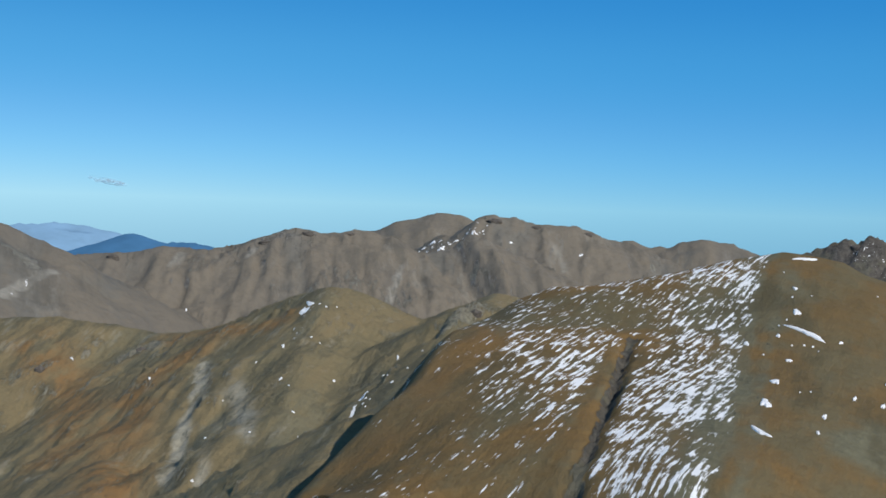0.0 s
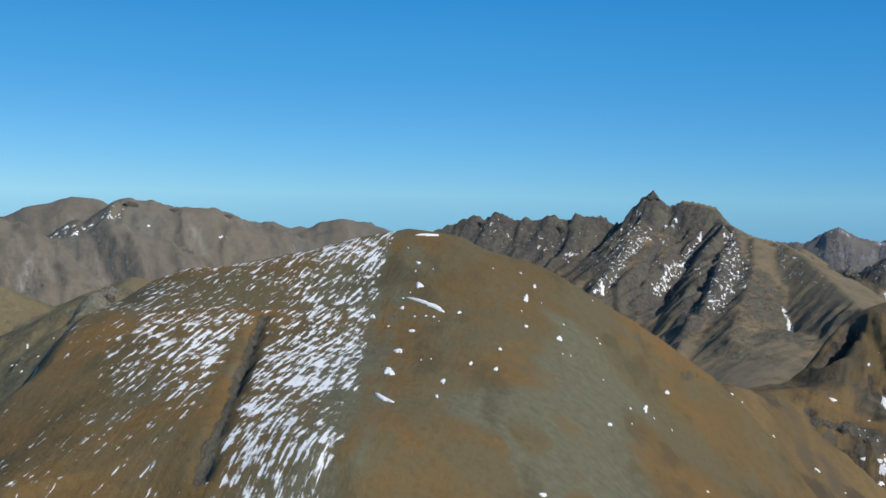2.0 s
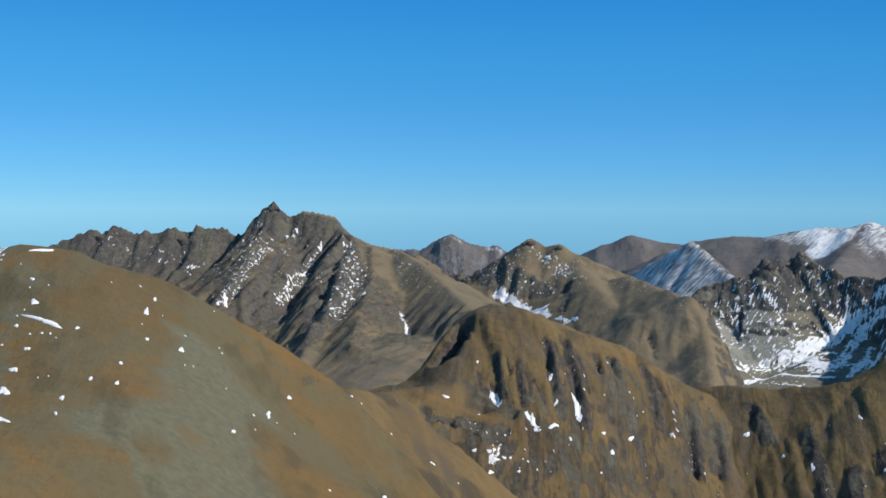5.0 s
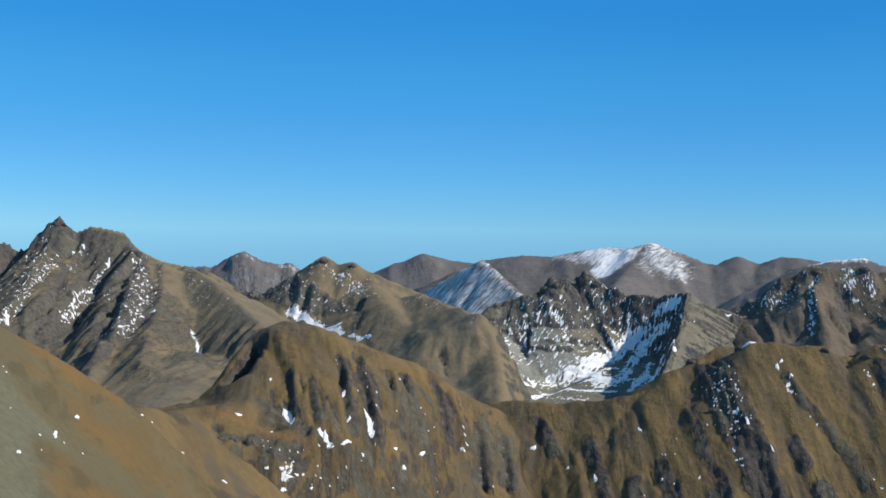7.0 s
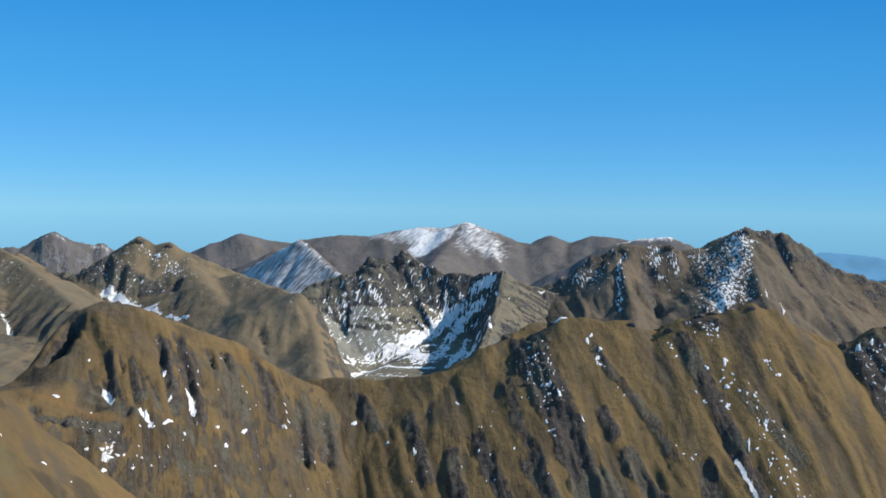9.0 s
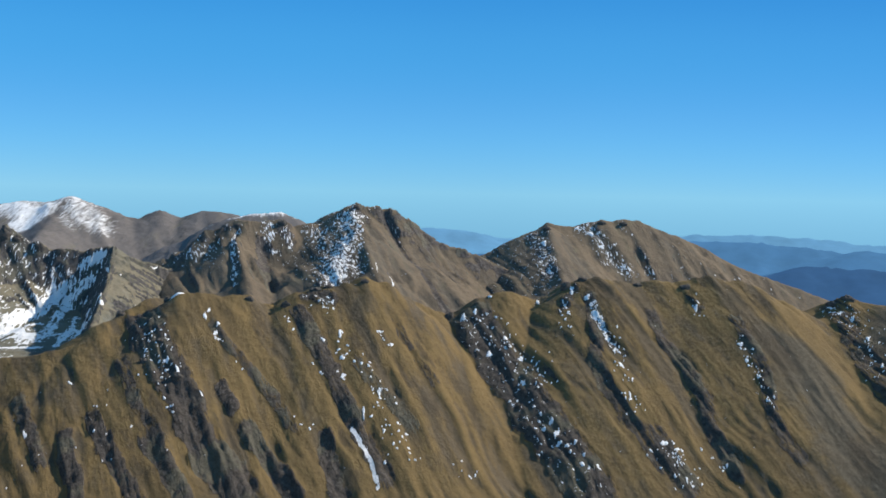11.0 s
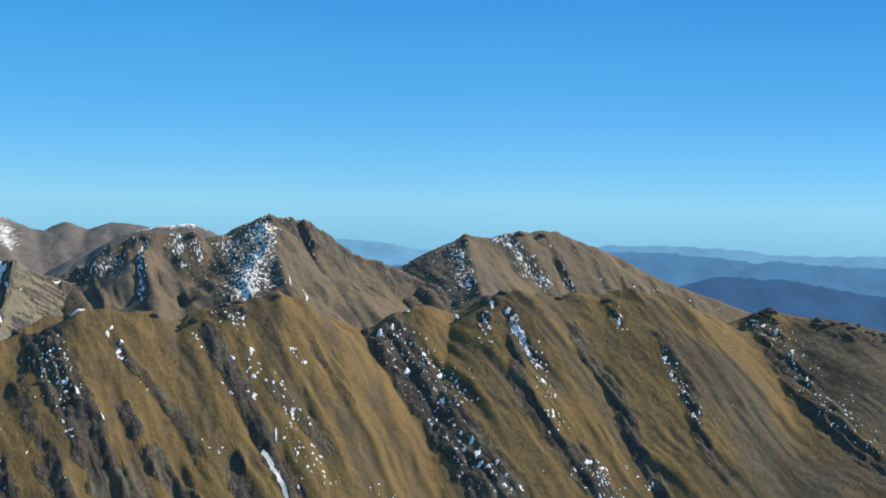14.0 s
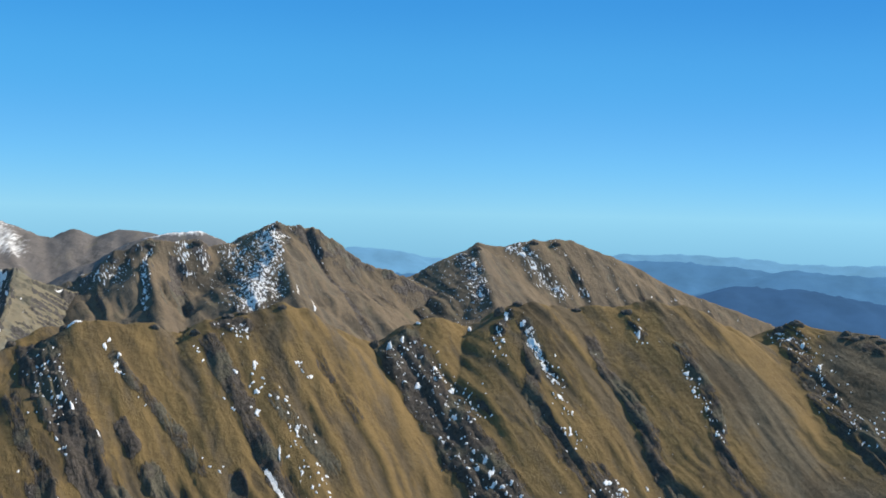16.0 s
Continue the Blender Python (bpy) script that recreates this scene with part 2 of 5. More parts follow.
def fall(line, slope, other=None, ease=0.0, foot=1e9, tail=0.5, jag=0.0, ribs=6.0, rib_size=60.0, skew=0.0, reach=80.0, bearing=None, saw=0.0):
    """One crest and the way the ground falls from it: slope (drop per metre, and other to the right of the line), ease (metres over which the top is round),
    foot (metres out, past which it falls at tail times the slope), jag (teeth on the crest), ribs (their height, spacing, slant and
    the distance at which they are full; bearing: the azimuth that they run down, where they keep to one; saw: how far they lean over, with one
    steep and one gentle side)."""
    return dict(line=line, slope=slope, other=slope if other is None else other, ease=ease, foot=foot, tail=tail, jag=jag, ribs=ribs, rib_size=rib_size, skew=skew, reach=reach, bearing=bearing, saw=saw)


def relief_of(x, y, falls, seed, rough, blend):
    best = along = down = ribbed = None
    run = 0.0
    for k, f in enumerate(falls):
        top = np.full(x.shape, -1e9)
        s, d, slope = np.zeros(x.shape), np.zeros(x.shape), np.zeros(x.shape)
        line = np.array(f["line"], float)
        start = run
        for p, q in zip(line[:-1], line[1:]):
            vx, vy = q[0] - p[0], q[1] - p[1]
            length = math.hypot(vx, vy) + 1e-6
            t = np.clip(((x - p[0]) * vx + (y - p[1]) * vy) / length**2, 0, 1)
            dist = np.hypot(x - p[0] - t * vx, y - p[1] - t * vy)
            side = (vx * (y - p[1]) - vy * (x - p[0])) / length
            steep = f["other"] + (f["slope"] - f["other"]) * smooth(-12, 12, side)
            z = p[2] + (q[2] - p[2]) * t - steep * dist
            over = z > top
            top, slope = np.where(over, z, top), np.where(over, steep, slope)
            s, d = np.where(over, start + t * length, s), np.where(over, dist, d)
            start += length
        top = top + slope * d
        drop = np.where(d < f["foot"], d, f["foot"] + (d - f["foot"]) * f["tail"])
        if f["ease"]:
            drop = np.sqrt(drop**2 + f["ease"] ** 2) - f["ease"]
        if f["bearing"] is not None:
            s = x * math.cos(radians(f["bearing"])) - y * math.sin(radians(f["bearing"]))
        full = np.clip(d / f["reach"], 0, 1) ** 0.7
        warp = 0.25 * f["rib_size"] * fractal(x / 90, y / 90, 2, seed + 50)
        rib = ridged((s + f["skew"] * d + warp) / f["rib_size"], d / (f["rib_size"] * 7), 4, seed + 7 * k)
        rib = rib + 0.5 * ridged((s + f["skew"] * d + warp * 0.6) / (f["rib_size"] * 0.3), d / (f["rib_size"] * 2.5), 4, seed + 7 * k + 3, 0.65)
        if f["saw"]:
            phase = (s + f["skew"] * d + 1.6 * warp) / f["rib_size"] + 0.7 * value_noise(s / (2.3 * f["rib_size"]), d / 160, seed + 31)
            phase = phase - np.floor(phase)
            leaning = np.where(phase < 0.2, 1 - 10 * phase, -1 + 2.5 * (phase - 0.2))
            rib = rib * (1 - f["saw"]) + f["saw"] * leaning * (0.65 + 0.5 * value_noise(s / (1.5 * f["rib_size"]), d / 60, seed + 33))
            phase = (s + f["skew"] * d + 1.2 * warp) / (0.3 * f["rib_size"]) + 0.9 * value_noise(s / (0.8 * f["rib_size"]), d / 45, seed + 35)
            phase = phase - np.floor(phase)
            rib = rib + 0.42 * f["saw"] * np.where(phase < 0.25, 1 - 8 * phase, -1 + 2.667 * (phase - 0.25)) * (0.5 + 0.9 * value_noise(s / f["rib_size"], d / 30, seed + 36))
        teeth = f["jag"] * np.exp(-d / 25) * (fractal(s / 37, d / 60, 4, seed + 90 + k, 0.7) + 0.5 * np.clip(value_noise(s / 9, d / 40, seed + 95 + k), -0.3, 1) * smooth(0.0, 0.5, value_noise(s / 60, d / 90, seed + 96 + k)))
        h = top - slope * drop + f["ribs"] * full * rib + teeth
        if best is None:
            best, along, down, ribbed = h, s, d, rib
        else:
            over = h > best
            diff = np.abs(h - best)
            best = np.maximum(h, best) + blend * np.exp(-diff / max(blend, 1e-3)) * 0.35
            along, down, ribbed = np.where(over, s, along), np.where(over, d, down), np.where(over, rib, ribbed)
        run = start + 137.0
    best = best + rough * fractal(x / 70, y / 70, 6, seed + 200, 0.6)
    return best, along, down, ribbed


def nearest(x, y, line):
    """Height, distance and run at the nearest point of a line in plan."""
    line = np.array(line, float)
    d, z, s, start = np.full(x.shape, 1e9), np.zeros(x.shape), np.zeros(x.shape), 0.0
    for p, q in zip(line[:-1], line[1:]):
        vx, vy = q[0] - p[0], q[1] - p[1]
        length = math.hypot(vx, vy) + 1e-6
        t = np.clip(((x - p[0]) * vx + (y - p[1]) * vy) / length**2, 0, 1)
        dist = np.hypot(x - p[0] - t * vx, y - p[1] - t * vy)
        over = dist < d
        d, z, s = np.where(over, dist, d), np.where(over, p[2] + (q[2] - p[2]) * t, z), np.where(over, start + t * length, s)
        start += length
    return z, d, s


def dome_relief(x, y, rim, falls, drop, seed, rough, step):
    """A broad back: inside the closed rim the ground runs smoothly between rim and lines, outside it falls away."""
    edge, far, run = nearest(x, y, rim)
    inside = np.zeros(x.shape, bool)
    for p, q in zip(rim, rim[1:] + rim[:1]):
        cross = (p[1] > y) != (q[1] > y)
        inside ^= cross & (x < (q[0] - p[0]) * (y - p[1]) / (q[1] - p[1] + 1e-9) + p[0])
    total, weight = edge / (far + 2) ** 3, 1 / (far + 2) ** 3
    for line in [rim] + [f["line"] for f in falls]:
        for p, q in zip(line[:-1], line[1:]):
            parts = max(1, round(math.hypot(q[0] - p[0], q[1] - p[1]) / 9))
            for k in range(parts):
                px, py, pz = (u + (v - u) * k / parts for u, v in zip(p, q))
                w = (np.hypot(x - px, y - py) + 9) ** -3
                total, weight = total + pz * w, weight + w
    within = total / weight + 5 * (1 - np.exp(-far / 25))
    ribs, turn, size = falls[0]["ribs"], radians(falls[0]["bearing"] or 0), falls[0]["rib_size"]
    gy, gx = np.gradient(within, step)
    across, down = x * math.cos(turn) - y * math.sin(turn), x * math.sin(turn) + y * math.cos(turn)
    across = across + 0.3 * size * fractal(x / 50, y / 50, 2, seed + 60)
    within = within + ribs * smooth(0.35, 0.8, np.hypot(gx, gy)) * smooth(0, 14, far) * ridged(across / size, down / (size * 6), 4, seed + 61, 0.6)
    rib = ridged(run / 38, far / 260, 4, seed)
    out = np.sqrt(far**2 + 49) - 7
    drop = drop(x, y) if callable(drop) else drop
    without = edge - drop * np.where(out < 110, out, 110 + (out - 110) * 0.4) + np.clip(far / 60, 0, 1) * 6 * rib
    h = np.where(inside, within, without)
    bumps = fractal(x / 60, y / 60, 6, seed + 200, 0.5)
    return h + rough * bumps, run, far, bumps


GROUND_Z = -340.0


def mark(line, width, depth=0.0, rock=0.0, snow=0.0, scree=0.0, rust=0.0):
    """A gully, ledge, scree run or snow line along a run of plan points: how wide, how deep, and what lies in it."""
    return dict(line=line, width=width, depth=depth, rock=rock, snow=snow, scree=scree, rust=rust)


def gully(line, depth, left=26.0, right=11.0, rock=0.9, snow=0.0):
    """A gully down a slope with one gentle grassy side and one steep rocky wall, to the left of the way down."""
    return dict(line=line, depth=depth, left=left, right=right, rock=rock, snow=snow)


def gully_shape(x, y, g, seed):
    """How far a gully lowers the ground, and the share of its rocky wall."""
    line = np.array(g["line"], float)
    side, near, run, start = np.zeros(x.shape), np.full(x.shape, 1e9), np.zeros(x.shape), 0.0
    for p, q in zip(line[:-1], line[1:]):
        vx, vy = q - p
        length = math.hypot(vx, vy)
        t = np.clip(((x - p[0]) * vx + (y - p[1]) * vy) / length**2, 0, 1)
        dist = np.hypot(x - p[0] - t * vx, y - p[1] - t * vy)
        over = dist < near
        side = np.where(over, np.sign(vx * (y - p[1]) - vy * (x - p[0])) * dist, side)
        near, run = np.where(over, dist, near), np.where(over, start + t * length, run)
        start += length
    side = side + 0.3 * g["right"] * fractal(x / 14, y / 14, 4, seed, 0.6) * smooth(40, 12, near)
    ends = smooth(-2, 14, run) * smooth(start + 2, start - 20, run) if start > 60 else smooth(-1, 9, run) * smooth(start + 1, start - 9, run)
    cut = np.where(side < 0, np.exp(-np.abs(side) / g["left"] * 1.6), smooth(g["right"], 0, side))
    wall = smooth(-2.5, 1.0, side) * smooth(1.7 * g["right"], 0.9 * g["right"], side)
    return g["depth"] * ends * cut * smooth(60, 45, near) * (0.8 + 0.5 * fractal(run / 23, near / 40, 3, seed + 9)), wall * ends


def mark_weight(x, y, m, seed):
    line = np.array(m["line"], float)
    near = np.full(x.shape, 1e9)
    lo, hi = line.min(0) - 4 * m["width"], line.max(0) + 4 * m["width"]
    inside = (x > lo[0]) & (x < hi[0]) & (y > lo[1]) & (y < hi[1])
    px, py = x[inside], y[inside]
    dist = np.full(px.shape, 1e9)
    for p, q in zip(line[:-1], line[1:]):
        vx, vy = q - p
        t = np.clip(((px - p[0]) * vx + (py - p[1]) * vy) / (vx * vx + vy * vy + 1e-9), 0, 1)
        dist = np.minimum(dist, np.hypot(px - p[0] - t * vx, py - p[1] - t * vy))
    w = m["width"]
    dist = dist + 0.8 * w * fractal(px / (2.5 * w), py / (2.5 * w), 4, seed, 0.65)
    out = np.zeros(x.shape)
    out[inside] = np.exp(-np.clip(dist / w, 0, 9) ** 2)
    return out


def mountain(name, falls, step, material, label, category="mountain", reach=350.0, seed=1, rough=3.0, blend=4.0, snow=None, rock=None, scree=None, rust=None, marks=(), grain=None, wind=None, rim=None, outer=1.45, craggy=3.0, crag_size=11.0, crag_long=2.2, gullies=(), kind=""):
    """One mountain: a sheet of ground over all its crests, down to the valley floor."""
    points = np.array([p for f in falls for p in f["line"]], float)
    lo, hi = points.min(0) - reach, points.max(0) + reach
    nx, ny = int((hi[0] - lo[0]) / step) + 2, int((hi[1] - lo[1]) / step) + 2
    x, y = np.meshgrid(lo[0] + step * np.arange(nx), lo[1] + step * np.arange(ny))
    z, along, down, ribbed = dome_relief(x, y, rim, falls, outer, seed, rough, step) if rim else relief_of(x, y, falls, seed, rough, blend)
    weights = [mark_weight(x, y, m, seed + 300 + k) for k, m in enumerate(marks)]
    for m, w in zip(marks, weights):
        z = z - m["depth"] * w
    walls = []
    for k, g in enumerate(gullies):
        cut, wall = gully_shape(x, y, g, seed + 500 + k)
        z = z - cut
        walls.append(wall)
    gy, gx = np.gradient(z, step)
    if grain is not None:
        c, s = math.sin(radians(grain)), math.cos(radians(grain))
        along, down = x * s - y * c, x * c + y * s
    fields = {"along": along, "down": down, "rib": ribbed, "lee": along, "drift": down}
    if wind is not None:
        c, s = math.sin(radians(wind)), math.cos(radians(wind))
        fields["lee"], fields["drift"] = x * s - y * c, x * c + y * s
    for key, rule in (("snow", snow), ("rock", rock), ("scree", scree), ("rust", rust)):
        fields[key] = rule(x, y, z, gx, gy, down) if rule else np.zeros(z.shape)
        for m, w in zip(marks, weights):
            if m[key]:
                fields[key] = fields[key] * (1 - w) + m[key] * w if m[key] > 0 else fields[key] * (1 + m[key] * w)
    for g, wall in zip(gullies, walls):
        fields["rock"] = np.maximum(fields["rock"], g["rock"] * wall)
        fields["snow"] = np.maximum(fields["snow"], g["snow"] * wall)
    bare = smooth(0.25, 0.9, fields["rock"])
    turn = radians(grain if grain is not None else 225)
    across, downhill = x * math.cos(turn) - y * math.sin(turn), x * math.sin(turn) + y * math.cos(turn)
    across = across + 3 * fractal(x / 15, y / 15, 2, seed + 400)
    z = z + bare * craggy * (0.8 * ridged(across / crag_size, (downhill + 1.6 * z) / (crag_long * crag_size), 4, seed + 401, 0.6) + (1.54 / crag_long) * fractal(x / crag_size, y / crag_size, 4, seed + 402, 0.6))
    keep = z > GROUND_Z - 25
    quad = keep[:-1, :-1] | keep[1:, :-1] | keep[:-1, 1:] | keep[1:, 1:]
    z = np.maximum(z, GROUND_Z - 30)
    number = np.arange(nx * ny).reshape(ny, nx)
    corners = np.stack([number[:-1, :-1][quad], number[:-1, 1:][quad], number[1:, 1:][quad], number[1:, :-1][quad]], 1)
    used = np.zeros(nx * ny, bool)
    used[corners.ravel()] = True
    fresh = np.cumsum(used) - 1
    corners = fresh[corners]
    co = np.stack([x.ravel(), y.ravel(), z.ravel()], 1)[used]
    me = bpy.data.meshes.new(name)
    me.vertices.add(len(co))
    me.vertices.foreach_set("co", co.astype(np.float32).ravel())
    me.loops.add(len(corners) * 4)
    me.loops.foreach_set("vertex_index", corners.astype(np.int32).ravel())
    me.polygons.add(len(corners))
    me.polygons.foreach_set("loop_start", np.arange(0, len(corners) * 4, 4, dtype=np.int32))
    me.polygons.foreach_set("use_smooth", np.ones(len(corners), bool))
    for key, values in fields.items():
        layer = me.attributes.new(key, "FLOAT", "POINT")
        layer.data.foreach_set("value", values.ravel()[used].astype(np.float32))
    me.update()
    me.validate()
    me.materials.append(material)
    ob = tagged(new(name, me), label, category, kind=kind)
    SHEETS[ob.name] = (lo, step, z)
    return ob


SHEETS = {}


def height_at(ob, x, y):
    """The height of a mountain's sheet at a place on the plan."""
    lo, step, z = SHEETS[ob.name]
    u, v = np.clip((x - lo[0]) / step, 0, z.shape[1] - 2), np.clip((y - lo[1]) / step, 0, z.shape[0] - 2)
    i, j = np.floor(u).astype(int), np.floor(v).astype(int)
    u, v = u - i, v - j
    return (z[j, i] * (1 - u) + z[j, i + 1] * u) * (1 - v) + (z[j + 1, i] * (1 - u) + z[j + 1, i + 1] * u) * v


def part(name, bm, material, parent, label=""):
    me = bpy.data.meshes.new(name)
    bm.to_mesh(me)
    bm.free()
    me.materials.append(material)
    ob = new(name, me)
    ob.parent = parent
    return tagged(ob, label)


def snow_patch(parent, x, y, ax, ay, bx, by, turns=26, rings=(0.35, 0.65, 0.86, 1.0), into=None):
    """A lens of old snow lying on a mountain: its middle and its two half axes on the plan."""
    rng = random.Random(int(x * 13 + y * 7))
    phase = [rng.uniform(0, 6.28) for _ in range(4)]
    bm = into or bmesh.new()
    thick = 0.25 + 0.06 * min(math.hypot(ax, ay), math.hypot(bx, by))

    def put(r, a):
        edge = 0.78 + 0.2 * math.sin(2 * a + phase[0]) + 0.15 * math.sin(3 * a + phase[1]) + 0.12 * math.sin(5 * a + phase[2]) + 0.09 * math.sin(9 * a + phase[3])
        u, v = r * edge * math.cos(a), r * edge * math.sin(a)
        px, py = x + u * ax + v * bx, y + u * ay + v * by
        return bm.verts.new((px, py, float(height_at(parent, px, py)) + 0.3 + thick * (1 - r**2) - (0.7 if r == 1.0 else 0)))

    hub = put(0.0, 0.0)
    loops = [[put(r, 2 * math.pi * k / turns) for k in range(turns)] for r in rings]
    for k in range(turns):
        bm.faces.new((hub, loops[0][k], loops[0][(k + 1) % turns]))
        for inner, outer in zip(loops, loops[1:]):
            bm.faces.new((inner[k], outer[k], outer[(k + 1) % turns], inner[(k + 1) % turns]))
    if into:
        return None
    bmesh.ops.recalc_face_normals(bm, faces=bm.faces)
    for face in bm.faces:
        face.smooth = True
    return part("snow_patch", bm, SNOW, parent, "old white snow patch")


def snow_flecks(parent, line, spread, count, small, large, seed):
    """Small leftovers of snow strewn along a line on the plan, each of them a lens of its own; a dense scatter is one part."""
    joined = bmesh.new() if count > 50 else None
    rng = random.Random(seed)
    legs = [math.hypot(q[0] - p[0], q[1] - p[1]) for p, q in zip(line[:-1], line[1:])]
    for _ in range(count):
        way = rng.uniform(0, sum(legs))
        k = 0
        while way > legs[k] and k < len(legs) - 1:
            way -= legs[k]
            k += 1
        u = min(1.0, way / legs[k])
        (px, py), (qx, qy) = line[k], line[k + 1]
        dx, dy = (qx - px) / legs[k], (qy - py) / legs[k]
        off, size = max(-1.6, min(1.6, rng.gauss(0, 0.6))) * spread, small + (large - small) * rng.random() ** 2
        long, turn = size * rng.uniform(0.8, 1.5), rng.uniform(-0.7, 0.7)
        ex, ey = dx * math.cos(turn) - dy * math.sin(turn), dx * math.sin(turn) + dy * math.cos(turn)
        snow_patch(parent, px + (qx - px) * u - dy * off, py + (qy - py) * u + dx * off, ex * long, ey * long, -ey * size, ex * size, turns=11, rings=(0.6, 1.0), into=joined)
    if joined:
        bmesh.ops.recalc_face_normals(joined, faces=joined.faces)
        tagged(part("snow_flecks", joined, SNOW, parent, "scattered flecks of old white snow"), kind="stuff")


def outcrop(parent, x, y, wide, high, turn=0.0, seed=1):
    """A jagged knot of dark rock standing out of a slope or crest."""
    bm = bmesh.new()
    bmesh.ops.create_icosphere(bm, subdivisions=3, radius=1.0)
    base = float(height_at(parent, x, y))
    co = np.array([v.co for v in bm.verts])
    lump = 1 + 0.3 * fractal(co[:, 0] * 1.3 + seed, co[:, 1] * 1.3 + 2 * co[:, 2], 3, seed)
    teeth = 0.6 + 0.5 * ridged(co[:, 0] * 2.2 + 3 * seed, co[:, 1] * 1.2, 3, seed + 40, 0.6)
    u, v = co[:, 0] * lump * wide * 0.62, co[:, 1] * lump * wide * 0.4
    w = np.where(co[:, 2] > 0, co[:, 2] * teeth * high * 0.7, co[:, 2] * (high + 5))
    for vert, a, b, c in zip(bm.verts, u, v, w):
        vert.co = (x + a * math.cos(turn) - b * math.sin(turn), y + a * math.sin(turn) + b * math.cos(turn), base + c)
    return part("rock_outcrop", bm, STONE, parent, "dark jagged rock outcrop")


def spire(parent, x, y, wide, high, turn=0.0, seed=1):
    """A pointed tooth of rock on a crest, split by clefts."""
    bm = bmesh.new()
    bmesh.ops.create_cone(bm, segments=18, radius1=1.0, radius2=0.06, depth=1.0, cap_ends=True)
    bmesh.ops.subdivide_edges(bm, edges=[e for e in bm.edges if abs(e.verts[0].co.z - e.verts[1].co.z) > 0.5], cuts=7)
    base = float(height_at(parent, x, y))
    co = np.array([v.co for v in bm.verts])
    up = co[:, 2] + 0.5
    around = np.arctan2(co[:, 1], co[:, 0])
    cleft = 0.82 + 0.34 * ridged(around * 1.6 + seed, up * 1.5, 3, seed, 0.6) + 0.16 * fractal(around * 3 + seed, up * 5, 3, seed + 5)
    for vert, c, h, k in zip(bm.verts, co, up, cleft):
        a, b = c[0] * wide * 0.5 * k, c[1] * wide * 0.36 * k
        vert.co = (x + a * math.cos(turn) - b * math.sin(turn), y + a * math.sin(turn) + b * math.cos(turn), base - 6 + (high + 6) * h)
    return part("rock_spire", bm, STONE, parent, "dark pointed rock tooth")


def zone(x, y, cx, cy, rx, ry, turn=0.0):
    """1 inside an oval on the plan, falling to 0 at its edge."""
    c, s = math.cos(radians(turn)), math.sin(radians(turn))
    u, v = (x - cx) * c + (y - cy) * s, -(x - cx) * s + (y - cy) * c
    return smooth(1.0, 0.6, np.hypot(u / rx, v / ry))


def facing(gx, gy, azimuth):
    """How much the ground falls towards an azimuth, -1 to 1."""
    a = radians(azimuth)
    steep = np.hypot(gx, gy) + 1e-6
    return -(gx * math.sin(a) + gy * math.cos(a)) / steep


# ---- ground ----
bm = bmesh.new()
bmesh.ops.create_circle(bm, cap_ends=True, segments=96, radius=4900)
me = bpy.data.meshes.new("ground")
bm.to_mesh(me)
bm.free()
me.materials.append(OLIVE)
ground = tagged(new("ground", me), "brown and olive valley floor between the mountains", "ground", kind="structure")
ground.location.z = GROUND_Z

# ---- mountains ----
HILL_LEFT = [(170, 679, -18), (148, 674, -22), (132, 667, -26), (114, 660, -30), (89, 654, -34), (72, 646, -37), (52, 638, -38), (38, 629, -42), (24, 600, -47), (8, 573, -52), (2, 547, -56), (-4, 520, -64), (-18, 493, -73), (-32, 466, -85), (-41, 438, -95)]
HILL_RIGHT = [(172, 678, -18), (187, 677, -20), (199, 676, -22), (211, 674, -29), (226, 672, -33), (239, 670, -36), (254, 667, -44), (272, 662, -56), (293, 655, -69), (313, 648, -83), (327, 641, -93), (335, 625, -104), (341, 608, -117), (346, 591, -130), (354, 565, -153)]
HILL_SPUR = [(166, 675, -19), (146, 619, -35), (126, 563, -53), (107, 507, -65), (90, 450, -72), (73, 393, -80)]
FLANK_CREST = [(-412, 1074, -101), (-355, 1067, -103), (-298, 1059, -101), (-237, 1049, -108), (-210, 1029, -106), (-164, 1012, -97), (-131, 991, -87), (-100, 970, -67), (-78, 947, -59), (-57, 943, -76), (-36, 922, -87), (-23, 900, -106)]
FLANK_SPUR_1 = [(-78, 947, -59), (-84, 842, -87), (-85, 738, -114), (-78, 635, -145)]
FLANK_SPUR_2 = [(-213, 1038, -107), (-204, 911, -133), (-191, 784, -144), (-169, 659, -154)]
FLANK_SPUR_3 = [(38, 929, -58), (17, 852, -66), (-3, 775, -90), (-23, 697, -103), (-38, 618, -100), (-52, 545, -111), (-68, 470, -129)]
SHOULDER = [(-608, 1371, 0), (-561, 1445, -16), (-511, 1516, -37), (-490, 1576, -58), (-466, 1635, -77), (-473, 1612, -83), (-480, 1547, -99), (-496, 1479, -118), (-519, 1407, -141)]
LONG_RIDGE = [(-565, 1814, -101), (-509, 1837, -83), (-466, 1855, -80), (-392, 1878, -74), (-331, 1896, -73), (-292, 1909, -68), (-269, 1919, -55), (-246, 1928, -50), (-230, 1936, -44), (-202, 1946, -42), (-186, 1954, -49), (-158, 1962, -48), (-133, 1971, -42), (-100, 1979, -47), (-31, 1987, -76), (12, 1994, -65), (36, 2000, -40)]
ROUND_PEAK = [(-189, 2994, -104), (-139, 2997, -72), (-107, 2998, -42), (-62, 2999, -33), (-18, 3000, -19), (28, 3000, -22), (80, 2999, -41), (120, 2998, -68)]
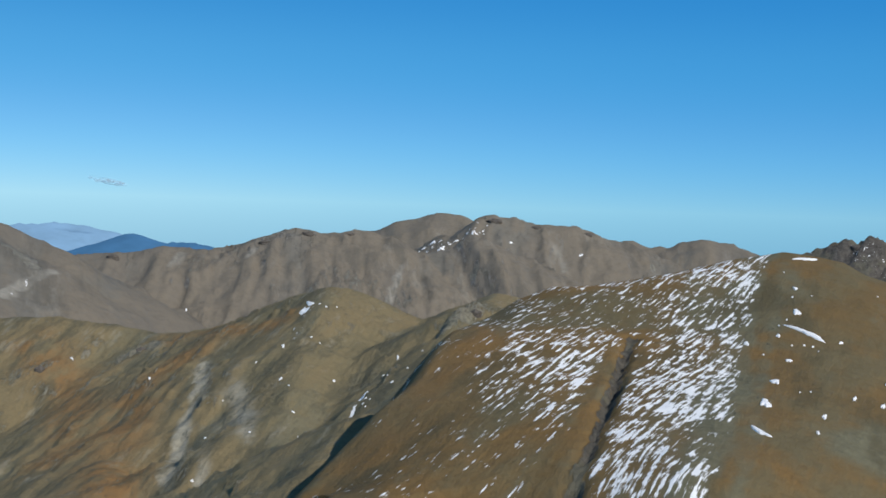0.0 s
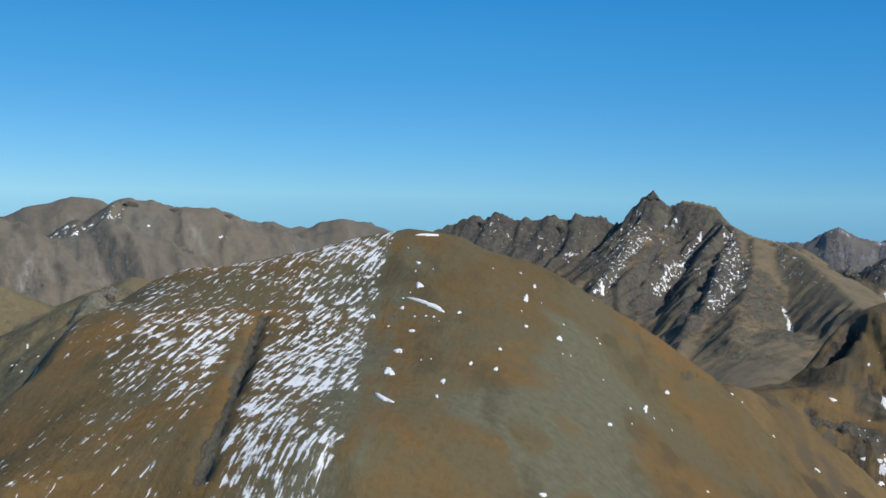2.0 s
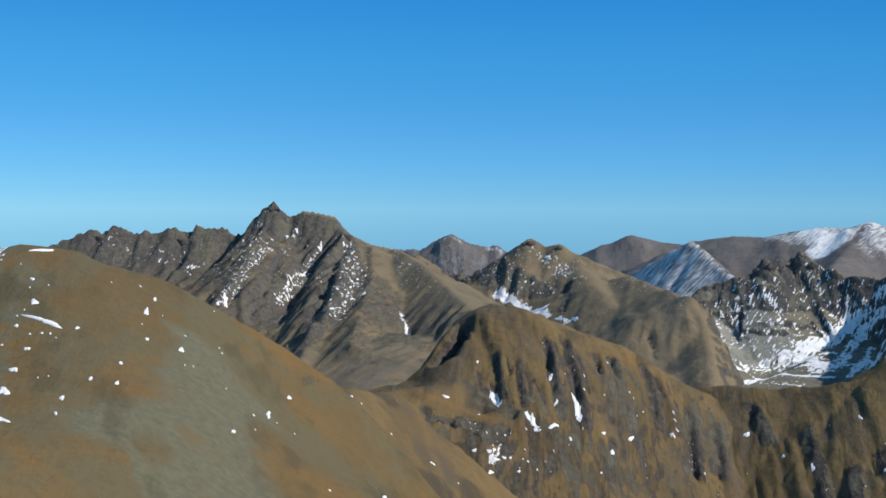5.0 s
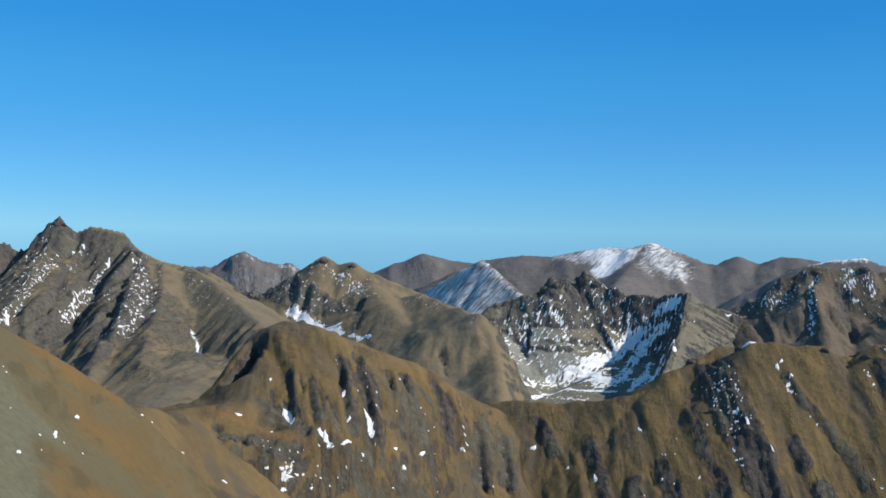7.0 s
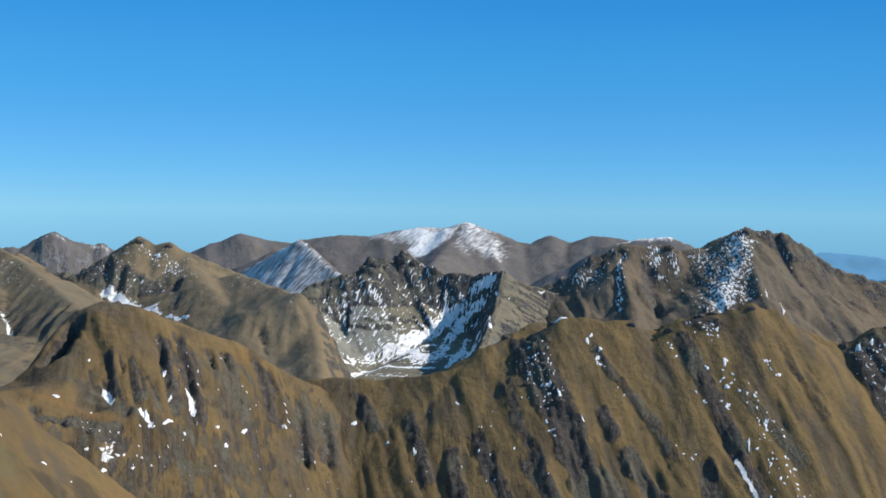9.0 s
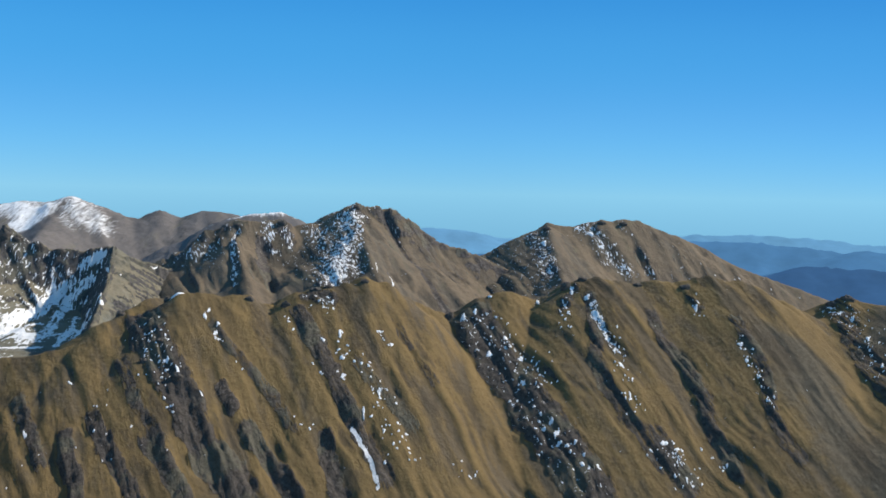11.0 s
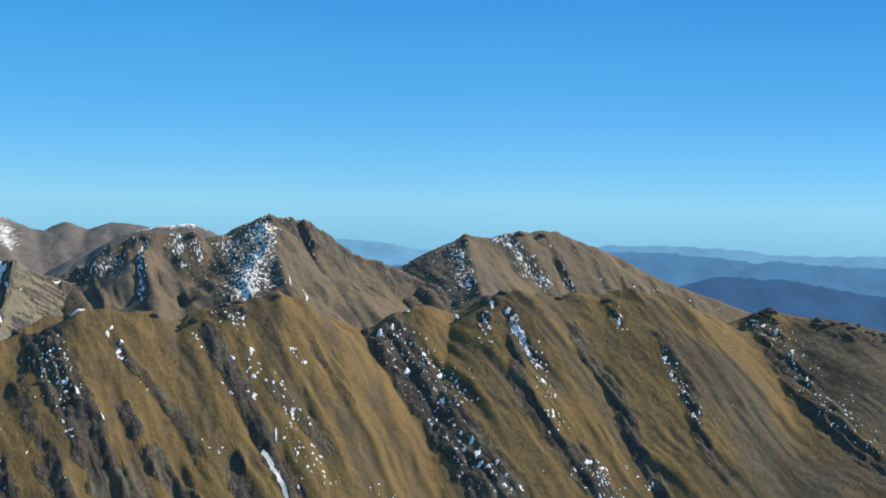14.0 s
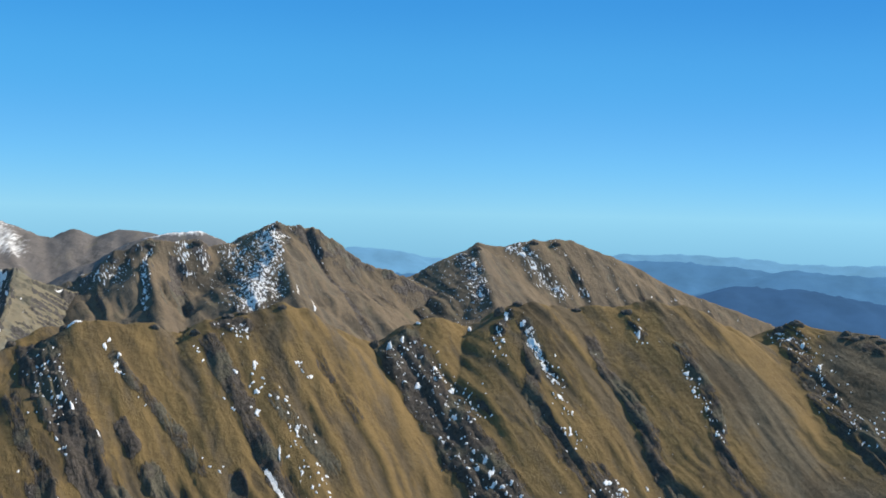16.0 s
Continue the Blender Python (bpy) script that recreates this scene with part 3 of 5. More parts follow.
BROAD_PEAK = [(-6, 2300, -105), (33, 2309, -54), (62, 2317, -30), (82, 2326, -16), (112, 2334, -19), (163, 2340, -27), (214, 2345, -31), (255, 2350, -36), (286, 2355, -49), (328, 2359, -56), (369, 2362, -70), (421, 2363, -94)]
BACK_RIDGE = [(376, 2976, -75), (426, 2970, -67), (464, 2964, -79), (514, 2956, -80), (538, 2951, -66), (580, 2943, -58), (647, 2929, -67), (684, 2921, -83), (768, 2900, -107)]
SNOWY_FAR = [(-1615, 4307, -138), (-1483, 4354, -120), (-1415, 4377, -108), (-1311, 4409, -100), (-1205, 4439, -112), (-1041, 4481, -142), (-891, 4513, -173), (-758, 4537, -184)]
BLUE_LEFT = [(-1228, 3912, -185), (-1087, 3953, -169), (-952, 3988, -115), (-860, 4009, -146), (-777, 4026, -137), (-710, 4038, -150), (-625, 4052, -145), (-538, 4065, -160)]
HORN_CREST = [(498, 1937, -70), (547, 1924, -46), (580, 1914, -34), (612, 1904, -32), (645, 1893, -33), (669, 1885, -34), (710, 1870, -26), (750, 1854, -29), (786, 1839, -28), (790, 1837, -35), (806, 1831, -26), (817, 1825, -4), (835, 1818, 8), (849, 1811, -3), (857, 1807, -12), (868, 1802, -3), (880, 1796, 0), (918, 1777, -11), (930, 1771, -26), (945, 1762, -42), (968, 1750, -52), (998, 1733, -60)]
HORN_SHOULDER = [(998, 1733, -60), (963, 1609, -72), (931, 1482, -100), (888, 1361, -120), (841, 1242, -138)]
HORN_APRON = [(770, 1350, -150), (700, 1240, -163), (610, 1110, -178), (545, 1000, -195)]
HORN_RIB_1 = [(921, 1753, -28), (856, 1637, -64), (785, 1525, -97), (707, 1416, -134), (631, 1305, -164)]
HORN_RIB_2 = [(818, 1809, -31), (765, 1727, -51), (709, 1647, -80), (637, 1572, -127), (589, 1488, -148)]
HORN_RIB_3 = [(949, 1715, -52), (867, 1566, -92), (773, 1424, -126), (681, 1280, -150)]
CONE = [(1622, 2988, -118), (1686, 2952, -106), (1750, 2915, -100), (1788, 2892, -81), (1825, 2869, -60), (1862, 2845, -88), (1899, 2820, -96), (1924, 2803, -91), (1954, 2782, -125)]
TWIN_CREST = [(1081, 1801, -73), (1123, 1764, -104), (1148, 1737, -107), (1165, 1714, -90), (1182, 1691, -67), (1206, 1663, -44), (1219, 1643, -57), (1231, 1622, -52), (1240, 1604, -65), (1255, 1581, -76), (1276, 1552, -91), (1303, 1517, -103), (1322, 1474, -123), (1218, 1312, -122), (1109, 1154, -119)]
TWIN_SPUR = [(1254, 1622, -66), (1172, 1463, -105), (1086, 1308, -132), (999, 1152, -164), (902, 1004, -174)]
TWIN_SPUR_2 = [(1245, 1475, -94), (1160, 1303, -106), (1062, 1143, -105), (1032, 1089, -132), (967, 1012, -154), (900, 939, -173)]
TWIN_RIB = [(1258, 1657, -54), (1212, 1575, -94), (1148, 1505, -123), (1085, 1436, -152)]
KNOLL_CREST = [(380, 768, -127), (406, 779, -127), (428, 787, -127), (450, 796, -126), (473, 803, -123), (499, 807, -107), (519, 815, -88), (537, 823, -74), (562, 827, -67), (577, 817, -71), (595, 812, -83), (620, 802, -94), (648, 788, -106), (673, 776, -122), (697, 763, -136), (715, 750, -145)]
KNOLL_SPUR = [(561, 825, -68), (541, 788, -96), (516, 755, -123), (484, 725, -152)]
CIRQUE_FOOT = [(1143, 1134, -177), (1161, 1101, -176), (1177, 1069, -171), (1190, 1039, -159), (1194, 1019, -150)]
CIRQUE_FLOOR = [(1077, 1087, -184), (1086, 1067, -186), (1117, 1023, -186), (1140, 986, -176), (1143, 971, -168)]
CIRQUE_FRONT = [(922, 959, -179), (934, 918, -179), (952, 871, -175), (963, 828, -170), (964, 796, -161)]
CIRQUE_LEFT = [(1100, 1162, -114), (1046, 1089, -139), (987, 1021, -169)]
CIRQUE_RIM = [(1223, 1123, -51), (1226, 1111, -56), (1229, 1099, -62), (1230, 1090, -69), (1233, 1078, -68), (1238, 1063, -77), (1246, 1046, -74), (1253, 1029, -78), (1260, 1012, -74), (1268, 992, -73), (1269, 974, -86), (1302, 955, -95), (1331, 941, -104)]
CIRQUE_ARM = [(1264, 989, -73), (1169, 923, -105), (1071, 862, -134), (975, 798, -152)]
CIRQUE_RIM_LEFT = [(1095, 1167, -109), (1105, 1167, -88), (1124, 1157, -81), (1149, 1142, -78), (1162, 1139, -71), (1174, 1136, -59), (1185, 1134, -65), (1196, 1132, -59), (1208, 1129, -63), (1223, 1123, -51)]
STRIPED = [(2012, 2423, -167), (2038, 2309, -115), (2050, 2204, -67), (2030, 2126, -96), (2005, 2054, -125), (1987, 1973, -152)]
FAR_DOME = [(2191, 2857, -137), (2263, 2800, -105), (2329, 2745, -68), (2394, 2689, -87), (2429, 2657, -92), (2498, 2592, -133)]
SNOW_RANGE = [(2195, 2464, -116), (2254, 2402, -75), (2312, 2338, -64), (2358, 2283, -65), (2393, 2238, -52), (2437, 2181, -42), (2471, 2134, -44), (2507, 2082, -26), (2534, 2040, -44), (2565, 1992, -71), (2594, 1943, -80), (2618, 1901, -59), (2641, 1858, -75), (2668, 1810, -55), (2700, 1750, -62), (2739, 1678, -78), (2788, 1583, -90), (2814, 1523, -122)]
SNOW_RANGE_RIB = [(2539, 2108, -28), (2355, 2016, -77), (2179, 1914, -123)]
SNOW_CAP = [(2247, 1497, -79), (2271, 1461, -59), (2288, 1433, -51), (2317, 1386, -46), (2329, 1366, -57), (2351, 1327, -76)]
PYRAMID_CREST = [(1335, 969, -106), (1345, 960, -92), (1357, 946, -75), (1370, 931, -55), (1383, 916, -51), (1397, 898, -37), (1412, 879, -40), (1431, 851, -38), (1440, 841, -50), (1452, 824, -43), (1464, 807, -44), (1472, 796, -32), (1481, 785, -21), (1489, 774, -14), (1496, 766, -20), (1506, 751, -21), (1517, 733, -25), (1528, 715, -37), (1539, 696, -54), (1553, 670, -68), (1571, 631, -81), (1584, 605, -95), (1596, 579, -109), (1608, 552, -124)]
PYRAMID_RIB = [(1500, 779, -15), (1418, 726, -53), (1337, 672, -93), (1262, 606, -133)]
PYRAMID_RIB_2 = [(1413, 908, -38), (1348, 867, -69), (1289, 818, -103), (1229, 769, -128)]
DOME_CREST = [(1673, 664, -117), (1687, 645, -98), (1700, 626, -75), (1713, 607, -51), (1725, 591, -41), (1742, 559, -45), (1754, 539, -38), (1765, 523, -32), (1775, 509, -36), (1785, 496, -32), (1800, 463, -39), (1815, 427, -52), (1830, 390, -70), (1845, 345, -95), (1857, 307, -107), (1870, 262, -126), (1882, 218, -141), (1892, 173, -162)]
DOME_RIB = [(1698, 581, -41), (1609, 539, -72), (1519, 497, -108), (1429, 457, -139)]
NEAR_RIDGE_WEST = [(667, 856, -125), (687, 828, -133), (706, 800, -142), (728, 768, -142), (745, 739, -139), (768, 703, -137), (783, 673, -131), (802, 653, -122), (820, 651, -109), (841, 644, -100), (861, 639, -93), (884, 629, -91)]
NEAR_RIDGE = [(858, 606, -85), (874, 587, -84), (892, 565, -88), (898, 558, -92), (911, 542, -94), (920, 532, -83), (931, 519, -79), (942, 505, -78), (957, 488, -73), (968, 474, -78), (977, 464, -88), (993, 446, -98), (1005, 431, -107), (1014, 421, -100), (1024, 410, -91), (1039, 392, -85), (1056, 373, -92), (1069, 357, -93), (1075, 350, -78), (1071, 334, -70), (1082, 313, -69), (1091, 301, -72), (1103, 275, -76), (1113, 253, -75), (1120, 241, -71), (1131, 214, -69), (1139, 192, -74), (1148, 170, -86), (1155, 152, -96)]
NEAR_RIDGE_EAST = [(1205, 158, -100), (1201, 138, -92), (1196, 119, -85), (1192, 100, -89), (1187, 72, -91), (1182, 46, -93), (1176, -12, -110), (1168, -74, -132)]
HAZE_1 = [(4201, 2217, -161), (4274, 2073, -148), (4325, 1963, -131), (4390, 1813, -138), (4436, 1699, -160), (4478, 1584, -167), (4587, 1234, -158), (4635, 1038, -132), (4675, 843, -131), (4705, 649, -133), (4728, 457, -151), (4740, 306, -156), (4748, 143, -145), (4746, -182, -152)]
HAZE_2 = [(4037, 1872, -204), (4106, 1715, -210), (4142, 1626, -202), (4170, 1554, -212), (4244, 1338, -191), (4316, 1083, -150), (4342, 973, -147), (4379, 790, -147), (4408, 608, -155), (4429, 428, -182), (4443, 251, -194)]
HAZE_3 = [(3986, 716, -245), (4000, 634, -225), (4014, 536, -196), (4022, 471, -169), (4031, 391, -149), (4038, 310, -155), (4048, 123, -156), (4049, -79, -165)]
HAZE_4 = [(3445, 620, -234), (3454, 563, -202), (3467, 479, -177), (3484, 338, -175), (3493, 227, -189), (3498, 107, -206), (3499, -68, -212)]

HILL_MARKS = [
    mark([(77, 552), (67, 513), (56, 464), (48, 433), (39, 402)], width=2.4, depth=4, rock=1.2, snow=-1),
    mark([(69, 525), (44, 436), (33, 406)], width=5, scree=0.35, snow=-0.9),
    mark([(164, 649), (146, 590), (126, 528), (108, 466), (92, 409), (82, 385)], width=4, rock=0.35, scree=0.6, snow=-0.9),
    mark([(224, 580), (222, 551), (224, 528), (208, 500), (194, 453), (188, 425)], width=15, scree=1.0),
    mark([(132, 444), (157, 468), (178, 482), (208, 515)], width=13, scree=0.95),
    mark([(196, 520), (212, 535), (238, 548)], width=12, scree=0.9),
    mark([(144, 458), (144, 419), (143, 399)], width=5, scree=1.0),
]
HILL_MARKS += [
    mark([(165, 462), (175, 441), (178, 421)], width=6, scree=1.0),
    mark([(165, 648), (158, 600)], width=8, scree=0.6),
    mark([(170, 442), (158, 422), (149, 406)], width=6, scree=1.0),
    mark([(210, 420), (214, 400)], width=7, rust=0.3),
    mark([(18, 565), (4, 528), (-8, 488), (-22, 460)], width=12, rust=0.6, snow=-0.3),
]
FLANK_MARKS = [
    mark([(-152, 861), (-145, 813), (-147, 772), (-144, 745), (-137, 682)], width=5, depth=2, scree=1.7),
    mark([(-130, 813), (-119, 723), (-121, 680)], width=4, depth=1, scree=1.1),
    mark([(-42, 763), (-48, 717)], width=1.3, depth=2, snow=1.3),
    mark([(-171, 897), (-194, 851), (-184, 757), (-167, 682)], width=20, rust=1),
    mark([(-311, 1014), (-278, 976)], width=20, rust=1),
    mark([(-208, 1018), (-135, 907), (-108, 901)], width=12, rust=0.9),
    mark([(-232, 992), (-215, 1002)], width=9, rock=0.9),
]
FLANK_MARKS += [
    mark([(-310, 974), (-294, 988)], width=8, rock=0.7),
    mark([(24, 864), (1, 819)], width=7, rock=0.9),
    mark([(-92, 900), (-94, 850)], width=6, snow=0.54),
    mark([(-109, 858), (-120, 793), (-118, 708)], width=25, scree=0.3),
    mark([(-31, 891), (-45, 817), (-54, 722)], width=16, rock=0.45, scree=0.3),
    mark([(-79, 844), (-104, 818)], width=25, rock=0.4),
    mark([(-266, 953), (-219, 826), (-225, 769)], width=18, rust=0.9),
]
FLANK_MARKS += [
    mark([(-120, 797), (-100, 710)], width=6, scree=0.7),
]
KNOLL_MARKS = [
    mark([(512, 752), (508, 740), (499, 722)], width=2, depth=2.5, rock=1.0),
    mark([(516, 743), (508, 726), (500, 709)], width=2.2, depth=2.5, rock=1.0),
    mark([(539, 752), (531, 732), (522, 716)], width=2, depth=2.5, rock=1.0),
    mark([(537, 735), (531, 718), (526, 707)], width=2.2, depth=2.5, rock=1.0),
    mark([(572, 769), (564, 753), (549, 735)], width=1.8, depth=2.5, rock=1.0),
    mark([(577, 764), (567, 742), (563, 728)], width=2, depth=2.5, rock=1.0),
    mark([(576, 750), (570, 731), (560, 710)], width=2.8, depth=2.5, rock=1.0),
]
KNOLL_MARKS += [
    mark([(586, 750), (582, 734), (574, 720)], width=2, depth=2.5, rock=1.0),
    mark([(510, 765), (502, 749)], width=1.6, depth=2.5, rock=1.0),
    mark([(534, 764), (526, 749)], width=1.6, depth=2.5, rock=1.0),
    mark([(606, 757), (598, 738)], width=1.8, depth=2.5, rock=1.0),
    mark([(616, 750), (612, 735)], width=1.8, depth=2.5, rock=1.0),
    mark([(626, 741), (627, 729)], width=1.8, depth=2.5, rock=1.0),
    mark([(652, 738), (648, 724)], width=1.8, depth=2.5, rock=1.0),
]
KNOLL_MARKS += [
    mark([(507, 743), (503, 730)], width=2.4, snow=1.3),
    mark([(560, 721), (554, 705)], width=2, snow=1.3),
    mark([(494, 741), (500, 717), (512, 700), (523, 690), (522, 681)], width=4.5, scree=1.1),
    mark([(510, 707), (513, 698)], width=1.6, snow=1.3),
    mark([(450, 723), (468, 715), (482, 700)], width=9, rock=1, depth=4),
    mark([(484, 775), (460, 782), (440, 781)], width=7, rock=0.7),
    mark([(456, 751), (474, 738), (486, 710)], width=6, rust=0.6),
]
KNOLL_MARKS += [
    mark([(496, 698), (516, 687)], width=6, rust=0.6),
    mark([(477, 694), (470, 690)], width=4, snow=0.67),
    mark([(533, 818), (519, 806), (508, 801), (500, 800)], width=6, depth=22, rock=1.1),
    mark([(481, 784), (500, 750), (505, 736)], width=8, scree=0.9),
    mark([(482, 779), (444, 766)], width=10, rock=0.55, scree=0.4),
    mark([(635, 753), (648, 740)], width=9, rust=0.5),
    mark([(589, 750), (594, 729), (602, 712)], width=8, scree=0.7),
]
KNOLL_MARKS += [
    mark([(518, 689), (523, 677)], width=9, rust=0.5),
    mark([(535, 687), (510, 679)], width=7, scree=0.6),
    mark([(447, 735), (440, 721)], width=4, rock=1, depth=4),
]
RIDGE_GULLIES = [
    gully([(1003, 431), (993, 421), (956, 383), (929, 348), (903, 315), (872, 278), (850, 250)], 2.7, 34, 27, rock=1.1, snow=0.42),
    gully([(1060, 330), (1011, 304), (984, 297), (962, 278), (942, 254), (925, 229), (907, 208)], 1, 24, 10, rock=0.8),
    gully([(1073, 277), (1038, 255), (1018, 226), (997, 209), (971, 197), (951, 179), (930, 160)], 1.2, 20, 9, rock=0.9),
    gully([(1090, 210), (1072, 195), (1040, 171), (1008, 160), (977, 141), (964, 110)], 1, 24, 10, rock=0.8),
    gully([(1200, 150), (1195, 146), (1128, 113), (1077, 80), (1036, 46), (998, 7)], 1.6, 34, 18, rock=0.75),
    gully([(903, 536), (882, 511), (861, 479), (847, 462), (825, 436), (801, 400), (780, 382)], 2, 24, 12, rock=0.9),
    gully([(810, 456), (805, 447), (787, 435), (769, 416), (755, 400)], 2.6, 14, 10, rock=1.1),
]
RIDGE_GULLIES += [
    gully([(850, 580), (838, 564), (825, 526), (817, 501), (806, 480), (790, 455)], 1.4, 20, 8, rock=0.7),
    gully([(785, 508), (776, 493), (767, 474), (758, 451), (745, 425)], 2.9, 16, 10, rock=1.1),
    gully([(832, 648), (826, 640), (797, 605), (770, 560), (748, 530), (737, 513), (734, 489), (722, 460)], 2.6, 26, 21, rock=1.1, snow=0.3),
    gully([(800, 540), (795, 530), (781, 507)], 1.7, 12, 9, rock=1.1),
    gully([(720, 620), (713, 611), (696, 593), (681, 575), (665, 555)], 2.6, 14, 9, rock=1.1),
    gully([(735, 675), (730, 668), (710, 641), (675, 594)], 2, 14, 8, rock=0.9),
    gully([(733, 732), (729, 725), (720, 702), (708, 680)], 1.7, 12, 7, rock=1.0),
]
RIDGE_GULLIES += [
    gully([(738, 562), (728, 547), (714, 516), (700, 490)], 2.9, 16, 10, rock=1.1),
    gully([(740, 615), (732, 603), (715, 578), (693, 535), (680, 510)], 2.6, 16, 10, rock=1.0),
    gully([(795, 625), (787, 617), (756, 582), (727, 526)], 1.4, 18, 8, rock=0.8),
    gully([(880, 470), (862, 440), (850, 405), (836, 380)], 1.4, 16, 10, rock=0.6),
    gully([(940, 460), (921, 440), (905, 415), (888, 385)], 1.4, 18, 8, rock=0.7),
]
RIDGE_MARKS = [
    mark([(914, 524), (923, 500)], width=8, rock=1, snow=0.42),
    mark([(1060, 335), (1036, 336)], width=8, rock=0.9, snow=0.45),
    mark([(1050, 318), (1020, 294), (1008, 282)], width=4, rock=0.9, snow=0.66),
    mark([(1101, 244), (1086, 231)], width=7, rock=0.8, snow=0.45),
    mark([(825, 430), (806, 404), (790, 390)], width=1.6, snow=1.2),
    mark([(946, 230), (925, 205), (912, 196)], width=10, rock=0.9),
    mark([(1186, 137), (1171, 112)], width=11, rock=0.7, snow=0.4),
    # two wide marks of dark scree tint stand in for slopes turned from the sun
    mark([(1080, 150), (1030, 105), (985, 60)], width=38, scree=0.95),
    mark([(1150, 60), (1080, 10), (1020, -40)], width=48, scree=1.2),
    mark([(1165, 60), (1155, 10), (1150, -40)], width=12, rock=0.9),
]
CIRQUE_MARKS = [
    mark([(1149, 1126), (1130, 1112), (1115, 1090), (1112, 1065)], width=4, snow=0.62),
    mark([(1146, 1104), (1144, 1085), (1130, 1062)], width=4, snow=0.68),
    mark([(1112, 1118), (1089, 1100)], width=6, snow=0.66),
    mark([(1083, 1118), (1052, 1081)], width=5, snow=0.66),
    mark([(1075, 1105), (1108, 1080), (1111, 1055)], width=25, scree=1.3),
    mark([(1030, 1049), (1088, 1041)], width=25, scree=1.2),
    mark([(1102, 1028), (1111, 1000), (1096, 969)], width=14, snow=0.95),
]
CIRQUE_MARKS += [
    mark([(1000, 1005), (1042, 1013), (1056, 977), (1075, 940)], width=5, snow=0.9),
    mark([(1004, 1027), (1077, 1039), (1119, 1018), (1143, 998)], width=4, snow=0.85),
    mark([(1030, 990), (1075, 1000), (1120, 975)], width=3, snow=0.85),
    mark([(1090, 930), (1136, 950), (1190, 985)], width=4, snow=0.8),
    mark([(1080, 910), (1130, 935), (1170, 950)], width=3, snow=0.8),
    mark([(1024, 1057), (1045, 1092), (1070, 1110)], width=9, snow=0.56, scree=1.2),
]
CIRQUE_MARKS += [
    mark([(1212, 1030), (1171, 1027), (1130, 1026)], width=13, snow=0.9),
    mark([(1220, 1090), (1231, 1052)], width=22, snow=0.5),
    mark([(1139, 1131), (1108, 1139)], width=12, rock=1, snow=0.45),
    mark([(1256, 1000), (1244, 1017)], width=6, snow=0.85),
    mark([(1232, 997), (1211, 1016), (1111, 960)], width=4, snow=0.85),
    mark([(1110, 890), (1149, 955), (1087, 927)], width=5, snow=0.85),
    mark([(1228, 1007), (1168, 1001), (1089, 954)], width=4, snow=0.75),
]
CIRQUE_MARKS += [
    mark([(1003, 1012), (1026, 940)], width=7, snow=0.6),
    mark([(1058, 1093), (1008, 1027)], width=12, snow=0.52, scree=1),
    mark([(1112, 1104), (1066, 1076)], width=16, snow=0.5, scree=1),
    mark([(1046, 1038), (1102, 1018)], width=9, snow=0.62),
    mark([(1085, 968), (1118, 953)], width=9, snow=0.7),
]
HORN_MARKS = [
    mark([(892, 1734), (836, 1695), (772, 1615), (714, 1527)], width=8, depth=6, rock=0.9, snow=0.66),
    mark([(793, 1738), (716, 1644), (657, 1580)], width=6, depth=4, rock=0.6, snow=0.66),
    mark([(722, 1818), (688, 1811)], width=6, snow=0.70),
    mark([(905, 1704), (873, 1618), (781, 1484), (739, 1433)], width=12, rock=1, snow=0.54),
    mark([(859, 1669), (765, 1516), (654, 1360)], width=13, rock=1, depth=8),
    mark([(857, 1471), (816, 1377)], width=4, snow=0.85, depth=3),
    mark([(592, 1896), (637, 1868), (699, 1841), (768, 1830)], width=24, rock=1, snow=0.42),
]
HORN_MARKS += [
    mark([(905, 1760), (853, 1709), (785, 1624), (703, 1521)], width=13, depth=6, rock=1.3, snow=0.3),
    mark([(888, 1680), (840, 1600), (787, 1526), (724, 1450)], width=11, depth=5, rock=1.3, snow=0.46),
    mark([(884, 1752), (814, 1685), (732, 1583)], width=7, rock=0.9, snow=0.62),
    mark([(810, 1770), (708, 1639), (640, 1571)], width=5, rock=0.8, snow=0.62),
]
HORN_MARKS += [
    mark([(833, 1813), (818, 1795)], width=14, rock=1.2),
    mark([(642, 1892), (612, 1857)], width=7, depth=9, rock=1),
    mark([(715, 1863), (682, 1835)], width=8, depth=12, rock=1),
    mark([(780, 1836), (742, 1820)], width=12, depth=14, rock=1),
    mark([(806, 1724), (709, 1585), (676, 1547)], width=5, depth=5, rock=1),
    mark([(862, 1764), (789, 1650), (730, 1560)], width=5, depth=5, rock=1),
    mark([(896, 1703), (787, 1544), (704, 1411)], width=7, depth=8, rock=1.1),
]
HORN_MARKS += [
    mark([(809, 1808), (720, 1666), (663, 1590)], width=14, snow=0.5),
    mark([(851, 1781), (819, 1732)], width=14, snow=0.5),
    mark([(924, 1728), (852, 1595), (746, 1433)], width=12, snow=0.5, rock=0.9),
]
TWIN_MARKS = [
    mark([(1123, 1749), (1139, 1702), (1132, 1617), (1146, 1537)], width=28, rock=1.3, snow=0.44),
    mark([(1102, 1602), (1106, 1565), (1078, 1446)], width=9, snow=1.0),
    mark([(1195, 1633), (1207, 1590), (1187, 1550)], width=11, snow=0.54),
    mark([(1063, 1376), (1072, 1418)], width=5, snow=0.9),
    mark([(982, 1123), (952, 1076)], width=5, rock=0.8, depth=4),
    mark([(1132, 1692), (1116, 1623)], width=12, rock=1.4),
    mark([(1166, 1516), (1093, 1427)], width=7, rock=1.3, depth=6),
]
